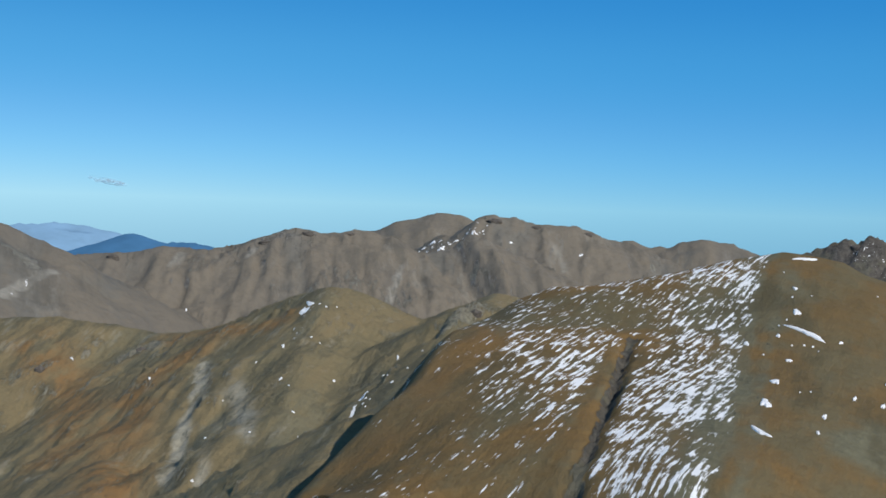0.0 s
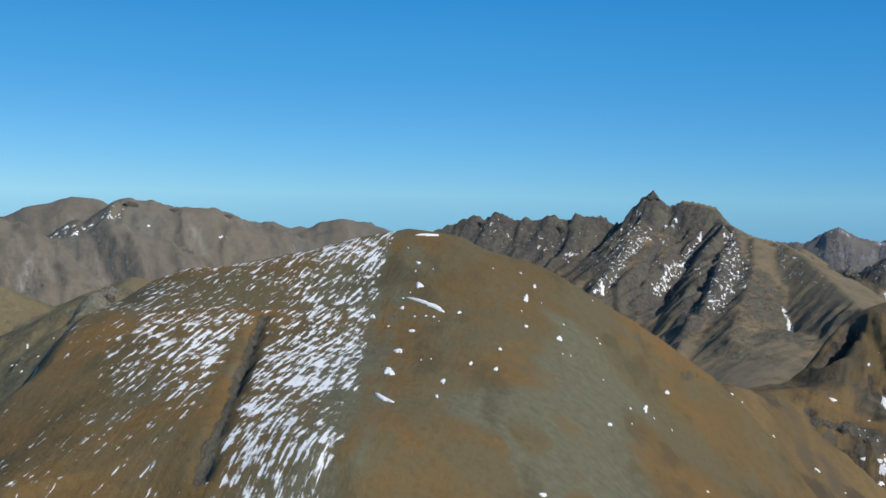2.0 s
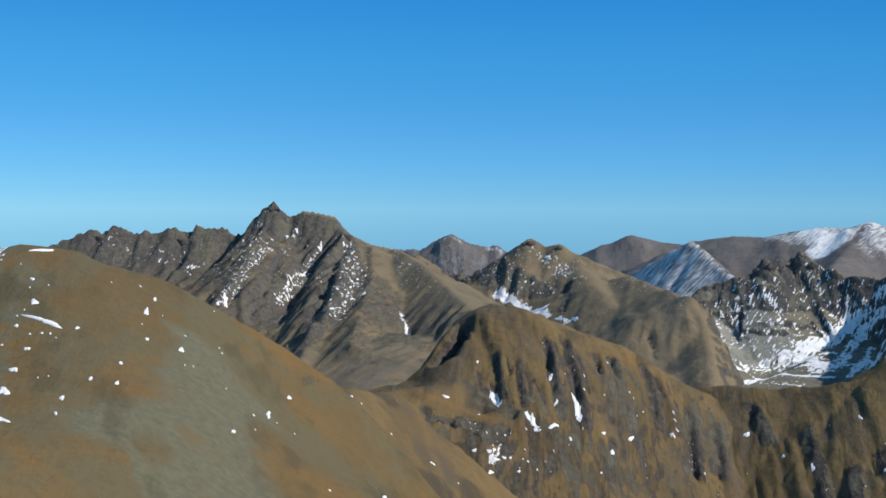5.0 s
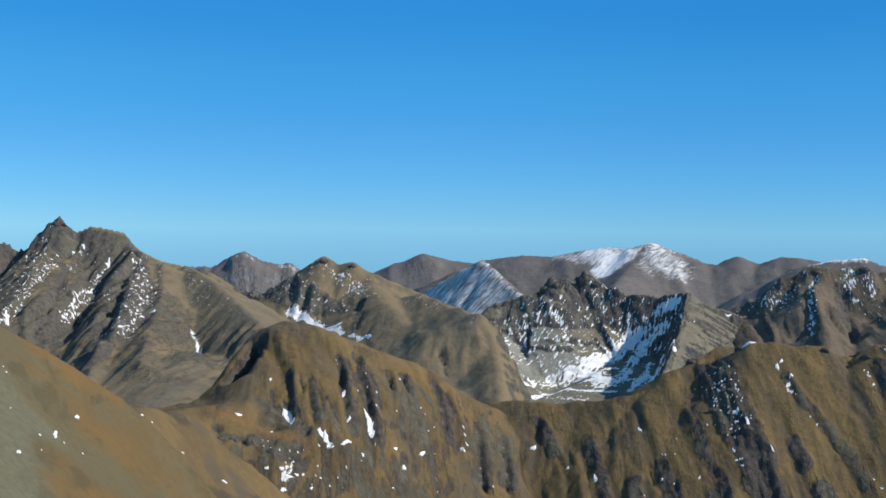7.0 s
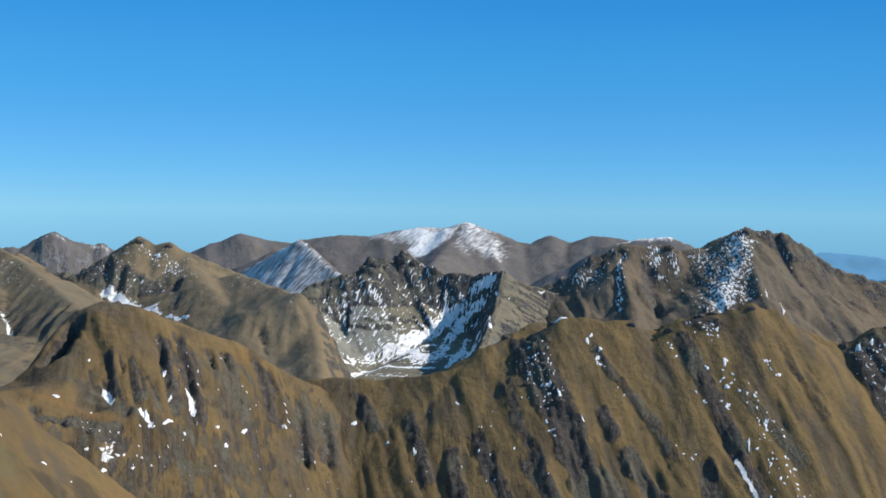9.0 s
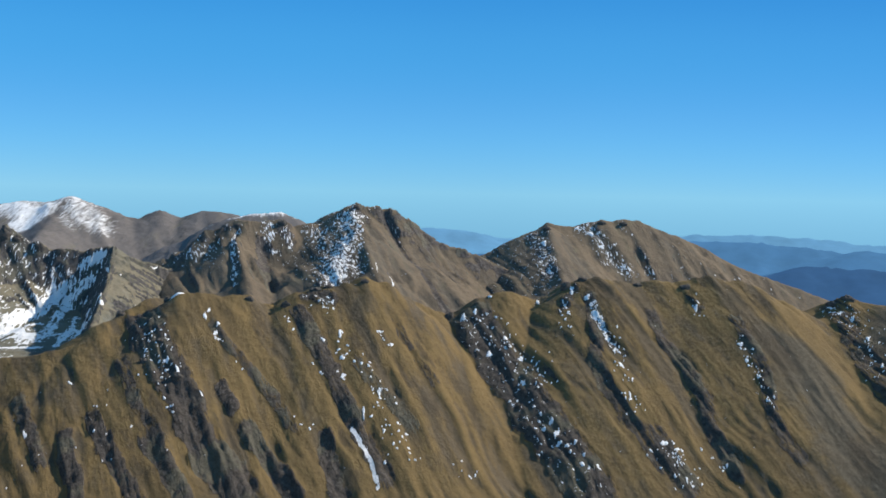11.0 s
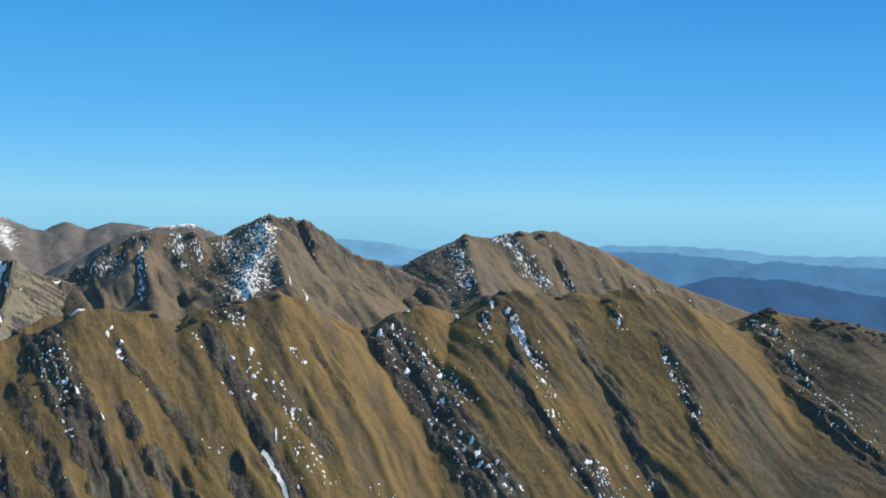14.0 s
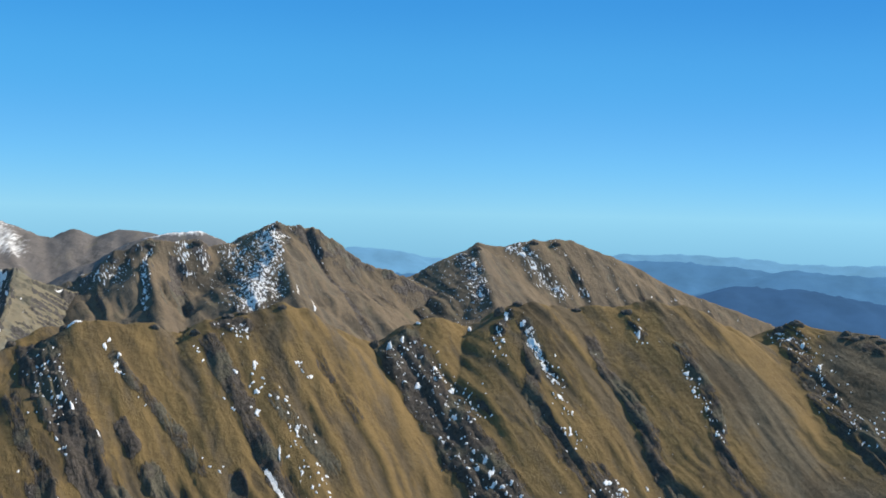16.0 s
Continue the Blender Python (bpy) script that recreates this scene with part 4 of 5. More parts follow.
PYRAMID_MARKS = [
    mark([(1470, 770), (1396, 742), (1316, 712)], width=24, rock=1.0, snow=0.68),
    mark([(1448, 814), (1411, 777)], width=13, rock=0.7, snow=0.58),
    mark([(1416, 866), (1386, 839)], width=8, snow=0.60),
    mark([(1428, 845), (1401, 821)], width=7, snow=0.60, rock=0.8),
    mark([(1390, 893), (1352, 879), (1277, 823)], width=5, depth=7, snow=0.64, rock=0.9),
    mark([(1386, 854), (1324, 807), (1301, 782)], width=7, depth=8, rock=1, snow=0.22),
    mark([(1338, 932), (1350, 909)], width=11, snow=0.54, rock=0.6),
]
PYRAMID_MARKS += [
    mark([(1357, 678), (1333, 662)], width=1.3, snow=0.9),
    mark([(1360, 661), (1326, 639)], width=1.3, snow=0.9),
    mark([(1503, 742), (1478, 706), (1379, 607), (1358, 584)], width=6, rock=1, depth=5),
    mark([(1494, 690), (1458, 614)], width=9, rock=0.7),
]
DOME_MARKS = [
    mark([(1673, 592), (1622, 558), (1543, 523)], width=13, rock=1, snow=0.54),
    mark([(1742, 543), (1723, 513), (1690, 487), (1679, 454)], width=12, snow=0.56),
    mark([(1708, 446), (1698, 428)], width=8, snow=0.54),
]
SNOW_RANGE_MARKS = [
    mark([(2399, 2162), (2408, 2107), (2330, 2074)], width=30, snow=0.95),
    mark([(2451, 2090), (2371, 2057)], width=14, snow=0.9),
    mark([(2483, 2056), (2439, 2007), (2414, 1959)], width=34, snow=0.64),
    mark([(2367, 2232), (2375, 2163)], width=18, snow=0.6),
    # snow left off in a narrow strip to draw the snowfield's shadow edge
    mark([(2464, 2065), (2361, 2030), (2246, 1965)], width=5, snow=-1, depth=5),
    mark([(2403, 2179), (2417, 2116), (2343, 2096)], width=24, snow=0.9),
    mark([(2471, 2016), (2464, 1965), (2423, 1914)], width=30, snow=0.6),
]
SNOW_RANGE_MARKS += [
    mark([(2417, 2033), (2371, 1976)], width=20, snow=0.5),
    mark([(2358, 2263), (2353, 2180)], width=18, snow=0.5),
]
SHOULDER_MARKS = [
    mark([(-424, 1428), (-434, 1347), (-434, 1297)], width=6, scree=1.4, snow=0.48),
    mark([(-473, 1444), (-440, 1420)], width=14, rock=0.8),
]
LONG_MARKS = [
    mark([(-72, 1791), (-66, 1833), (-60, 1893)], width=6, scree=0.8),
    mark([(-275, 1852), (-271, 1880)], width=6, scree=0.8),
    mark([(-379, 1819), (-372, 1860)], width=8, scree=0.8),
]
BROAD_MARKS = [
    mark([(193, 2264), (202, 2189)], width=12, scree=0.7),
    mark([(236, 2252), (245, 2239)], width=8, snow=0.6),
]
STRIPED_MARKS = [
    mark([(2041, 2204), (2015, 2224), (2009, 2296)], width=22, snow=0.58),
    mark([(2022, 2136), (2001, 2095)], width=14, snow=0.52),
]
CONE_MARKS = [
    mark([(1790, 2868), (1812, 2861), (1828, 2831)], width=9, snow=0.5, rock=0.6),
    mark([(1893, 2811), (1919, 2783)], width=10, snow=0.5),
]


def crag(threshold=0.75):
    return lambda x, y, z, gx, gy, d: smooth(threshold, threshold + 0.3, np.hypot(gx, gy))


def hollows(gx, gy, step):
    """1 in the bottoms of gullies and at the foot of steps, 0 on ribs."""
    bend = (np.gradient(gx, axis=1) + np.gradient(gy, axis=0)) / step
    for _ in range(2):
        bend[1:-1, 1:-1] = (bend[1:-1, 1:-1] + bend[:-2, 1:-1] + bend[2:, 1:-1] + bend[1:-1, :-2] + bend[1:-1, 2:]) / 5
    return smooth(0.0, 0.06, bend)


def beside_spur(x, y):
    """How far a place lies out on the shaded side of the hill's spur."""
    return np.interp(y, [380, 394, 429, 478, 538, 591, 650, 675], [75, 81, 93, 107, 123, 139, 157, 166]) - x


def hill_snow(x, y, z, gx, gy, d):
    """Snow on the side of the spur that looks away from the sun, thinner farther from it."""
    out = beside_spur(x, y) + 4 * fractal(x / 20, y / 20, 3, 77)
    return smooth(-1, 5, out) * (0.59 - 0.10 * smooth(8, 2, out) - 0.08 * smooth(32, 50, out) - 0.05 * smooth(75, 125, out) - 0.2 * smooth(120, 165, out) + 0.14 * fractal(x / 30, y / 60, 3, 79) - 0.07 * smooth(520, 430, y))


def spur_scree(x, y, z, gx, gy, d):
    out = beside_spur(x, y) + 5 * fractal(x / 12, y / 30, 3, 78)
    return smooth(-4, 2, out) * (0.75 - 0.3 * smooth(10, 20, out) - 0.4 * smooth(25, 55, out))


HILL_RIM = HILL_LEFT[::-1] + HILL_RIGHT[1:] + [(310, 450, -150), (200, 340, -125), (73, 320, -105), (-20, 370, -108)]
hill = mountain("grassy_hill", [fall(HILL_SPUR, 0.2, ribs=0)], 1.7, NEAR, "rounded orange-brown grassy hill with snow streaks and scree", "hill", reach=260, seed=3, rough=2.0, grain=203, wind=209, rim=HILL_RIM,
         marks=HILL_MARKS, snow=hill_snow, rock=lambda x, y, z, gx, gy, d: 0.4 * spur_scree(x, y, z, gx, gy, d), scree=spur_scree, outer=1.45)
flank = mountain("valley_flank", [fall(FLANK_CREST, 0.5, ease=8, ribs=5, rib_size=45, bearing=195), fall(FLANK_SPUR_1, 0.5, ease=5, ribs=5, rib_size=35, bearing=195), fall(FLANK_SPUR_2, 0.45, ease=5, ribs=5, rib_size=35, bearing=195), fall(FLANK_SPUR_3, 0.5, ease=5, ribs=5, rib_size=35, bearing=195)], 2.6, OLIVE,
         "olive and rust mountain flank cut by pale scree gullies", grain=195, seed=11, rough=7.5, reach=300, craggy=7, crag_size=13, rock=lambda x, y, z, gx, gy, d: 0.35 + 0.45 * smooth(0.6, 1.0, np.hypot(gx, gy)), marks=FLANK_MARKS)
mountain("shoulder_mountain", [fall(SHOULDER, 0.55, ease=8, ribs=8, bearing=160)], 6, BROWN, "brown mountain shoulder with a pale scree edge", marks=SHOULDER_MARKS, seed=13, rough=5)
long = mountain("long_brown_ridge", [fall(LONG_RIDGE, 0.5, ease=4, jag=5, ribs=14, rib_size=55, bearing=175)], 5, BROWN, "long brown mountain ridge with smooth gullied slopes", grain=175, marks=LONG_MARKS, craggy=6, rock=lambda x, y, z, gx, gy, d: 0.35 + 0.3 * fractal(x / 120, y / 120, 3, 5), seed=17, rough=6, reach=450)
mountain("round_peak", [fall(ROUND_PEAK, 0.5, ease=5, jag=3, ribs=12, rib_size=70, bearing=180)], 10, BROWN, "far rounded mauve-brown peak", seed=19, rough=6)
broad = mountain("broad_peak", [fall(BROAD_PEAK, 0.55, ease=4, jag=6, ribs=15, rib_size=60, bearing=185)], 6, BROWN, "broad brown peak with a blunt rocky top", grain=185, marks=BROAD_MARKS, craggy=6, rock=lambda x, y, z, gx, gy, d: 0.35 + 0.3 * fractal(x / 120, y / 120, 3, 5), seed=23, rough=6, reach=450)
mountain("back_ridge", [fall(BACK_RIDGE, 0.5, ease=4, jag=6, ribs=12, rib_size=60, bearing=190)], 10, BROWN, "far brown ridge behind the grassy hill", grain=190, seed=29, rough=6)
horn = mountain("horn_mountain", [fall(HORN_CREST, 1.25, jag=3.5, ribs=10, rib_size=48, foot=45, tail=0.5, bearing=236), fall(HORN_SHOULDER, 0.55, ease=4, ribs=4, rib_size=40, bearing=236), fall(HORN_RIB_1, 0.72, jag=8, ribs=8, rib_size=32, foot=60, tail=0.8, bearing=236), fall(HORN_RIB_2, 0.62, jag=6, ribs=8, rib_size=32, foot=60, tail=0.8, bearing=236), fall(HORN_RIB_3, 0.6, ribs=8, rib_size=40, bearing=236), fall(HORN_APRON, 0.22, ease=25, ribs=2, rib_size=30, bearing=225)], 3.6, CRAG,
         "craggy mountain with a pointed horn summit and snow-filled clefts", grain=236, craggy=11, crag_size=14, crag_long=7, seed=31, rough=4, reach=400, rock=lambda x, y, z, gx, gy, d: 0.55 * smooth(-200, -130, z) * smooth(930, 850, x) + 0.15, marks=HORN_MARKS,
         snow=lambda x, y, z, gx, gy, d: 0.42 * smooth(0.2, 0.8, facing(gx, gy, 280)) * smooth(-170, -90, z))
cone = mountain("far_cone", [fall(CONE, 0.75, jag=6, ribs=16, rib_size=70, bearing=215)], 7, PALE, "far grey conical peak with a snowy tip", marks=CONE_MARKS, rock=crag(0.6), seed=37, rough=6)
twin = mountain("twin_topped_mountain", [fall(TWIN_CREST, 0.75, ease=3, jag=2, ribs=7, rib_size=36, foot=90, tail=0.7, bearing=222), fall(TWIN_SPUR, 0.5, ease=8, ribs=4, rib_size=45, bearing=222), fall(TWIN_SPUR_2, 1.1, 0.45, ease=5, ribs=3, rib_size=40, bearing=222), fall(TWIN_RIB, 0.8, jag=5, ribs=8, rib_size=30, bearing=222)], 4, CRAG,
         "brown twin-topped mountain with a snowy bowl under it", grain=222, craggy=8, crag_size=14, crag_long=5, seed=41, rough=6, reach=400, marks=TWIN_MARKS, rock=crag(0.9),
         snow=lambda x, y, z, gx, gy, d: 0.42 * smooth(0.4, 0.9, facing(gx, gy, 250)) * smooth(-150, -100, z))
SADDLE = [(300, 640, -96), (322, 650, -96), (350, 672, -103), (390, 705, -113), (425, 745, -121), (455, 788, -131)]
saddle = mountain("grassy_saddle", [fall(SADDLE, 0.6, 0.85, ease=9, ribs=3, rib_size=24, bearing=200)], 2.4, RIBBED, "smooth brown grassy saddle between the hill and the knoll", "saddle", grain=200, seed=103, rough=3.5, reach=170)
KNOLL_GULLIES = [
    gully([(572, 775), (567, 763), (546, 729), (540, 714), (528, 695)], 5, 12, 6, rock=1.1),
    gully([(590, 775), (575, 750), (567, 729), (554, 706), (545, 690)], 5, 12, 6, rock=1.1),
    gully([(540, 765), (528, 744), (520, 729), (508, 706)], 4, 10, 5, rock=1.0),
    gully([(530, 778), (520, 761), (511, 743), (503, 728)], 4, 10, 5, rock=1.0),
    gully([(668, 722), (657, 706), (648, 694), (632, 671)], 6, 10, 6, rock=1.1),
    gully([(695, 722), (684, 710), (673, 693), (657, 676)], 6, 10, 6, rock=1.1),
    gully([(622, 760), (612, 738), (600, 715), (588, 690)], 4, 12, 6, rock=0.9),
    gully([(648, 752), (636, 728), (622, 702)], 4, 12, 6, rock=0.9),
]
KNOLL_RIM = KNOLL_CREST + [(726, 704, -178), (692, 640, -220), (620, 600, -238), (450, 610, -225), (350, 650, -185), (345, 742, -142)]
knoll = mountain("grassy_knoll", [fall(KNOLL_SPUR, 0.5, ribs=7, rib_size=26, bearing=215)], 2.0, RIBBED, "steep orange-brown grassy knoll with dark rock gullies", "hill", seed=43, rough=7, reach=260, rim=KNOLL_RIM, grain=215, outer=lambda x, y: 1.45 - 0.9 * smooth(460, 420, x) * smooth(795, 770, y) - 0.75 * smooth(640, 690, x),
         marks=KNOLL_MARKS, gullies=KNOLL_GULLIES, rock=lambda x, y, z, gx, gy, d: 0.12 * smooth(0.9, 1.4, np.hypot(gx, gy)) + 0.25 * hollows(gx, gy, 2.0), snow=lambda x, y, z, gx, gy, d: 0.34 * hollows(gx, gy, 2.0))
ridge = mountain("near_ridge", [fall(NEAR_RIDGE_WEST, 0.66, ease=4, ribs=3, rib_size=30, jag=3, bearing=220, saw=0.6), fall(NEAR_RIDGE, 0.72, ease=3, ribs=2.9, rib_size=34, jag=6, bearing=220, saw=0.5), fall(NEAR_RIDGE_EAST, 0.61, ease=4, ribs=2, rib_size=50, jag=5, bearing=220)], 1.9, RIBBED,
         "long ribbed grassy ridge with dark snow-flecked gullies", "ridge", grain=220, seed=47, rough=3.5, reach=330, rock=lambda x, y, z, gx, gy, d: 0.6 * smooth(0.95, 1.5, np.hypot(gx, gy)) + 0.25 * hollows(gx, gy, 1.9), marks=RIDGE_MARKS, gullies=RIDGE_GULLIES, craggy=4.2, crag_size=8, crag_long=3.5,
         snow=lambda x, y, z, gx, gy, d: 0.22 * smooth(0.2, 0.7, facing(gx, gy, 290)) + 0.08 * hollows(gx, gy, 1.9))
cirque = mountain("cirque_mountain", [fall(CIRQUE_RIM_LEFT, 1.6, 1.05, jag=4, ribs=6, rib_size=30, foot=60, tail=0.6, reach=40), fall(CIRQUE_RIM, 0.9, 1.4, jag=4, ribs=5, rib_size=34, reach=40), fall(CIRQUE_ARM, 0.75, 2.1, jag=3, ribs=4, rib_size=26, skew=0.5, reach=30), fall(CIRQUE_LEFT, 0.6, 2.2, ribs=3, rib_size=26),
         fall(CIRQUE_FOOT, 0.16, ribs=2, rib_size=22), fall(CIRQUE_FLOOR, 0.16, ribs=2, rib_size=22), fall(CIRQUE_FRONT, 0.2, ribs=1)], 2.0, SCREE,
         "jagged dark cirque of rock holding a shaded snowfield", seed=53, rough=5, reach=260, craggy=6, crag_size=15, grain=225, wind=250, marks=CIRQUE_MARKS,
         rock=lambda x, y, z, gx, gy, d: 0.15 + 0.75 * smooth(0.6, 1.1, np.hypot(gx, gy)),
         snow=lambda x, y, z, gx, gy, d: zone(x, y, 1120, 1010, 190, 190) * 0.46 * smooth(-0.2, 0.6, facing(gx, gy, 250)) * smooth(0.3, 0.6, np.hypot(gx, gy)) + 0.40 * smooth(0.4, 0.15, np.hypot(gx, gy)))
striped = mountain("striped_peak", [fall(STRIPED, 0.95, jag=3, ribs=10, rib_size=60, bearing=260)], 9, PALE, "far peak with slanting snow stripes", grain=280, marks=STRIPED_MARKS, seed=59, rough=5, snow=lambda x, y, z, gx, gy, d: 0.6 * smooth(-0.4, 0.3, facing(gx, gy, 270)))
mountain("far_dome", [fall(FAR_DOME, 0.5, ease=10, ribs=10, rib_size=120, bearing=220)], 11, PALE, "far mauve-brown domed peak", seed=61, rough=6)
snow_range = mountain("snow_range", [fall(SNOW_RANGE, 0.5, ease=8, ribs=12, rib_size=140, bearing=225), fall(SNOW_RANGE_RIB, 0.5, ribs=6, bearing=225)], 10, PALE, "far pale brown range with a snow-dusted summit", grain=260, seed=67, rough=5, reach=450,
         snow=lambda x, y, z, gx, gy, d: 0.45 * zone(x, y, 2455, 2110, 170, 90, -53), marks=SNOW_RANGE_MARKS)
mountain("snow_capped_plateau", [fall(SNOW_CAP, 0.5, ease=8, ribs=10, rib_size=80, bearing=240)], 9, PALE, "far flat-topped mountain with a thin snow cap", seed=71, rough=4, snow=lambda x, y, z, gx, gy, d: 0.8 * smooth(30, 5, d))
pyramid = mountain("pyramid_mountain", [fall(PYRAMID_CREST, 0.95, jag=4, ribs=5.5, rib_size=38, foot=50, tail=0.6, bearing=226), fall(PYRAMID_RIB, 0.52, jag=5, ribs=5, rib_size=28, bearing=226), fall(PYRAMID_RIB_2, 0.6, jag=5, ribs=6, rib_size=28, bearing=226)], 3.2, DUSTED,
         "pyramid-shaped mountain with a snow-streaked face and brown back", grain=226, craggy=5, crag_long=6, seed=73, rough=5, reach=380, marks=PYRAMID_MARKS, rock=crag(0.8),
         snow=lambda x, y, z, gx, gy, d: 0.42 * smooth(0.2, 0.8, facing(gx, gy, 290)) * smooth(-150, -80, z))
dome = mountain("domed_mountain", [fall(DOME_CREST, 0.7, jag=4, ease=3, ribs=7, rib_size=36, bearing=232), fall(DOME_RIB, 0.55, jag=5, ribs=7, rib_size=30, bearing=232)], 3.6, DUSTED,
         "brown domed mountain with snow on its shaded shoulder", grain=232, craggy=5, crag_long=6, seed=79, rough=4, reach=380, marks=DOME_MARKS, rock=crag(0.8),
         snow=lambda x, y, z, gx, gy, d: 0.4 * smooth(0.2, 0.8, facing(gx, gy, 290)))
# tones of painted haze, paler and brighter with distance
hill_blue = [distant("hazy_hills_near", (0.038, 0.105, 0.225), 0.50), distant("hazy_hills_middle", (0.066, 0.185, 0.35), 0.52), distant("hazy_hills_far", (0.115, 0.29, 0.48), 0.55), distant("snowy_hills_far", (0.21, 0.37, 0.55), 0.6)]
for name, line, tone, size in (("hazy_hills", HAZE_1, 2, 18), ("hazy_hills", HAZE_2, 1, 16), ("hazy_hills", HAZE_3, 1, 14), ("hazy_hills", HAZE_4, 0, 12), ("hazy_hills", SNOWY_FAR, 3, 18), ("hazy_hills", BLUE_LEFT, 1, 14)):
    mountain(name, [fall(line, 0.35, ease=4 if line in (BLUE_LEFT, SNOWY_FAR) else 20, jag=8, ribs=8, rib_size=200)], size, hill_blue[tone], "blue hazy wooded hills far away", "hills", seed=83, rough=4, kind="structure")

# ---- snow patches and rock outcrops ----
for place in [(150, 559, -1.2, -3.8, 6.0, -8.5), (122, 498, -1.0, -4.1, 1.7, -0.3), (112, 471, -1.3, -5.6, 2.1, 0.1), (103, 441, -0.7, -2.2, 3.2, -4.0), (177, 662, -0.9, -3.2, 7.2, 2.4), (152, 583, -0.8, -3.1, 2.6, -0.2), (205, 588, -1.9, -5.5, 2.5, 1.9), (210, 556, -1.5, -4.0, 1.9, 1.5), (159, 613, -0.5, -1.9, 1.3, -0.1), (149, 491, -0.7, -2.2, 1.1, 0.3), (159, 490, -0.8, -2.6, 1.2, 0.6), (131, 466, -0.7, -2.5, 1.4, 0.6), (248, 546, -2.6, -5.7, 2.6, 2.5)]:
    snow_patch(hill, *place)
for place in [(276, 583, -1.3, -2.7, 2.4, 2.2), (208, 492, -1.0, -2.4, 1.6, 1.3), (147, 402, -0.5, -1.5, 1.7, 1.0), (134, 525, -0.4, -1.7, 1.4, -0.2), (193, 553, -0.7, -1.9, 1.2, 0.7), (169, 516, -0.7, -2.3, 1.1, 0.6), (218, 613, -1.1, -3.2, 1.8, 1.7), (303, 535, -2.1, -3.7, 2.3, 1.7), (124, 449, -0.4, -1.6, 0.9, 0.4), (122, 545, -0.6, -2.6, 1.6, -0.5), (162, 552, -0.5, -1.9, 1.1, 0.3), (137, 554, -0.4, -1.7, 1.2, -0.2)]:
    snow_patch(hill, *place)
for place in [(-88, 685, 0.6, -3.9, 2.1, -2.6), (-80, 673, 0.4, -2.9, 1.2, 1.7), (-90, 907, 0.7, -6.4, 3.0, -3.4), (-94, 900, 0.3, -2.0, 1.9, -1.4), (-99, 838, 0.4, -3.0, 1.4, 0.3), (-26, 810, 0.1, -3.0, 1.0, -0.3), (-277, 999, 0.8, -2.6, 1.4, -0.4), (-189, 868, 0.3, -1.2, 1.0, 0.4), (-124, 681, 0.2, -0.8, 0.8, 0.1)]:
    snow_patch(flank, *place)
for place in [(506, 737, -3.6, -5.3, 1.3, -1.8), (556, 712, -7.1, -9.2, 2.2, -0.0), (525, 697, -1.2, -1.6, 4.7, -0.0), (512, 703, -3.4, -4.7, 1.7, -0.3), (462, 698, -0.6, -0.9, 1.3, -0.7), (471, 694, -0.6, -0.9, 2.6, -0.7), (473, 690, -0.6, -0.9, 3.5, -0.6), (466, 685, -0.7, -1.1, 2.3, -0.4), (540, 714, -1.8, -2.4, 2.0, -0.0), (550, 734, -2.9, -3.9, 1.7, -0.1), (471, 747, -0.7, -1.1, 3.8, -1.6), (553, 704, -1.5, -1.9, 2.0, -0.1)]:
    snow_patch(knoll, *place)
for place in [(592, 696, -1.6, -1.9, 3.9, 0.8), (567, 686, -1.1, -1.4, 3.1, 0.7), (636, 702, -1.6, -1.8, 1.3, -1.7), (514, 773, -0.9, -1.4, 1.2, -0.4), (480, 690, -0.4, -0.6, 1.8, -0.3), (486, 682, -0.4, -0.6, 1.4, -0.5), (566, 694, -1.1, -1.4, 2.8, 1.2)]:
    snow_patch(knoll, *place)
for place in [(874, 465, -1.9, -1.1, 1.8, -2.0), (861, 457, -2.4, -1.4, 0.9, -2.4), (894, 478, -4.4, -2.5, 1.2, -1.2), (863, 426, -1.3, -0.7, 0.6, -2.1), (882, 487, -1.9, -1.1, 0.2, -2.2), (877, 443, -1.8, -0.9, 0.8, -1.6), (854, 608, -1.8, -1.3, 4.5, -6.3), (856, 578, -2.0, -1.4, 1.4, -1.2), (847, 563, -2.5, -1.7, 1.1, -1.1), (915, 300, -5.2, -1.8, 1.4, -2.3), (977, 353, -3.3, -1.3, 1.1, -2.4), (1053, 366, -8.3, -2.9, -0.9, -2.0), (1028, 402, -2.2, -0.9, -0.7, -2.5)]:
    snow_patch(ridge, *place)
for place in [(1033, 307, -7.8, -2.4, 1.2, -2.7), (1050, 320, -3.3, -1.1, 0.5, -3.2), (1056, 336, -4.4, -1.5, -0.2, -2.9), (923, 307, -2.6, -0.9, 0.7, -1.9), (1000, 415, -4.7, -2.0, -0.1, -2.5), (1007, 407, -3.0, -1.3, 0.6, -2.2), (972, 379, -2.9, -1.2, 0.8, -3.4), (990, 372, -3.6, -1.4, 0.8, -1.8), (953, 342, -3.1, -1.2, 0.1, -2.6), (910, 283, -1.6, -0.5, 0.7, -1.8), (935, 346, -1.5, -0.6, 0.4, -1.6), (907, 438, -2.5, -1.2, 1.0, -1.1), (840, 428, -4.9, -2.7, 0.4, -1.3)]:
    snow_patch(ridge, *place)
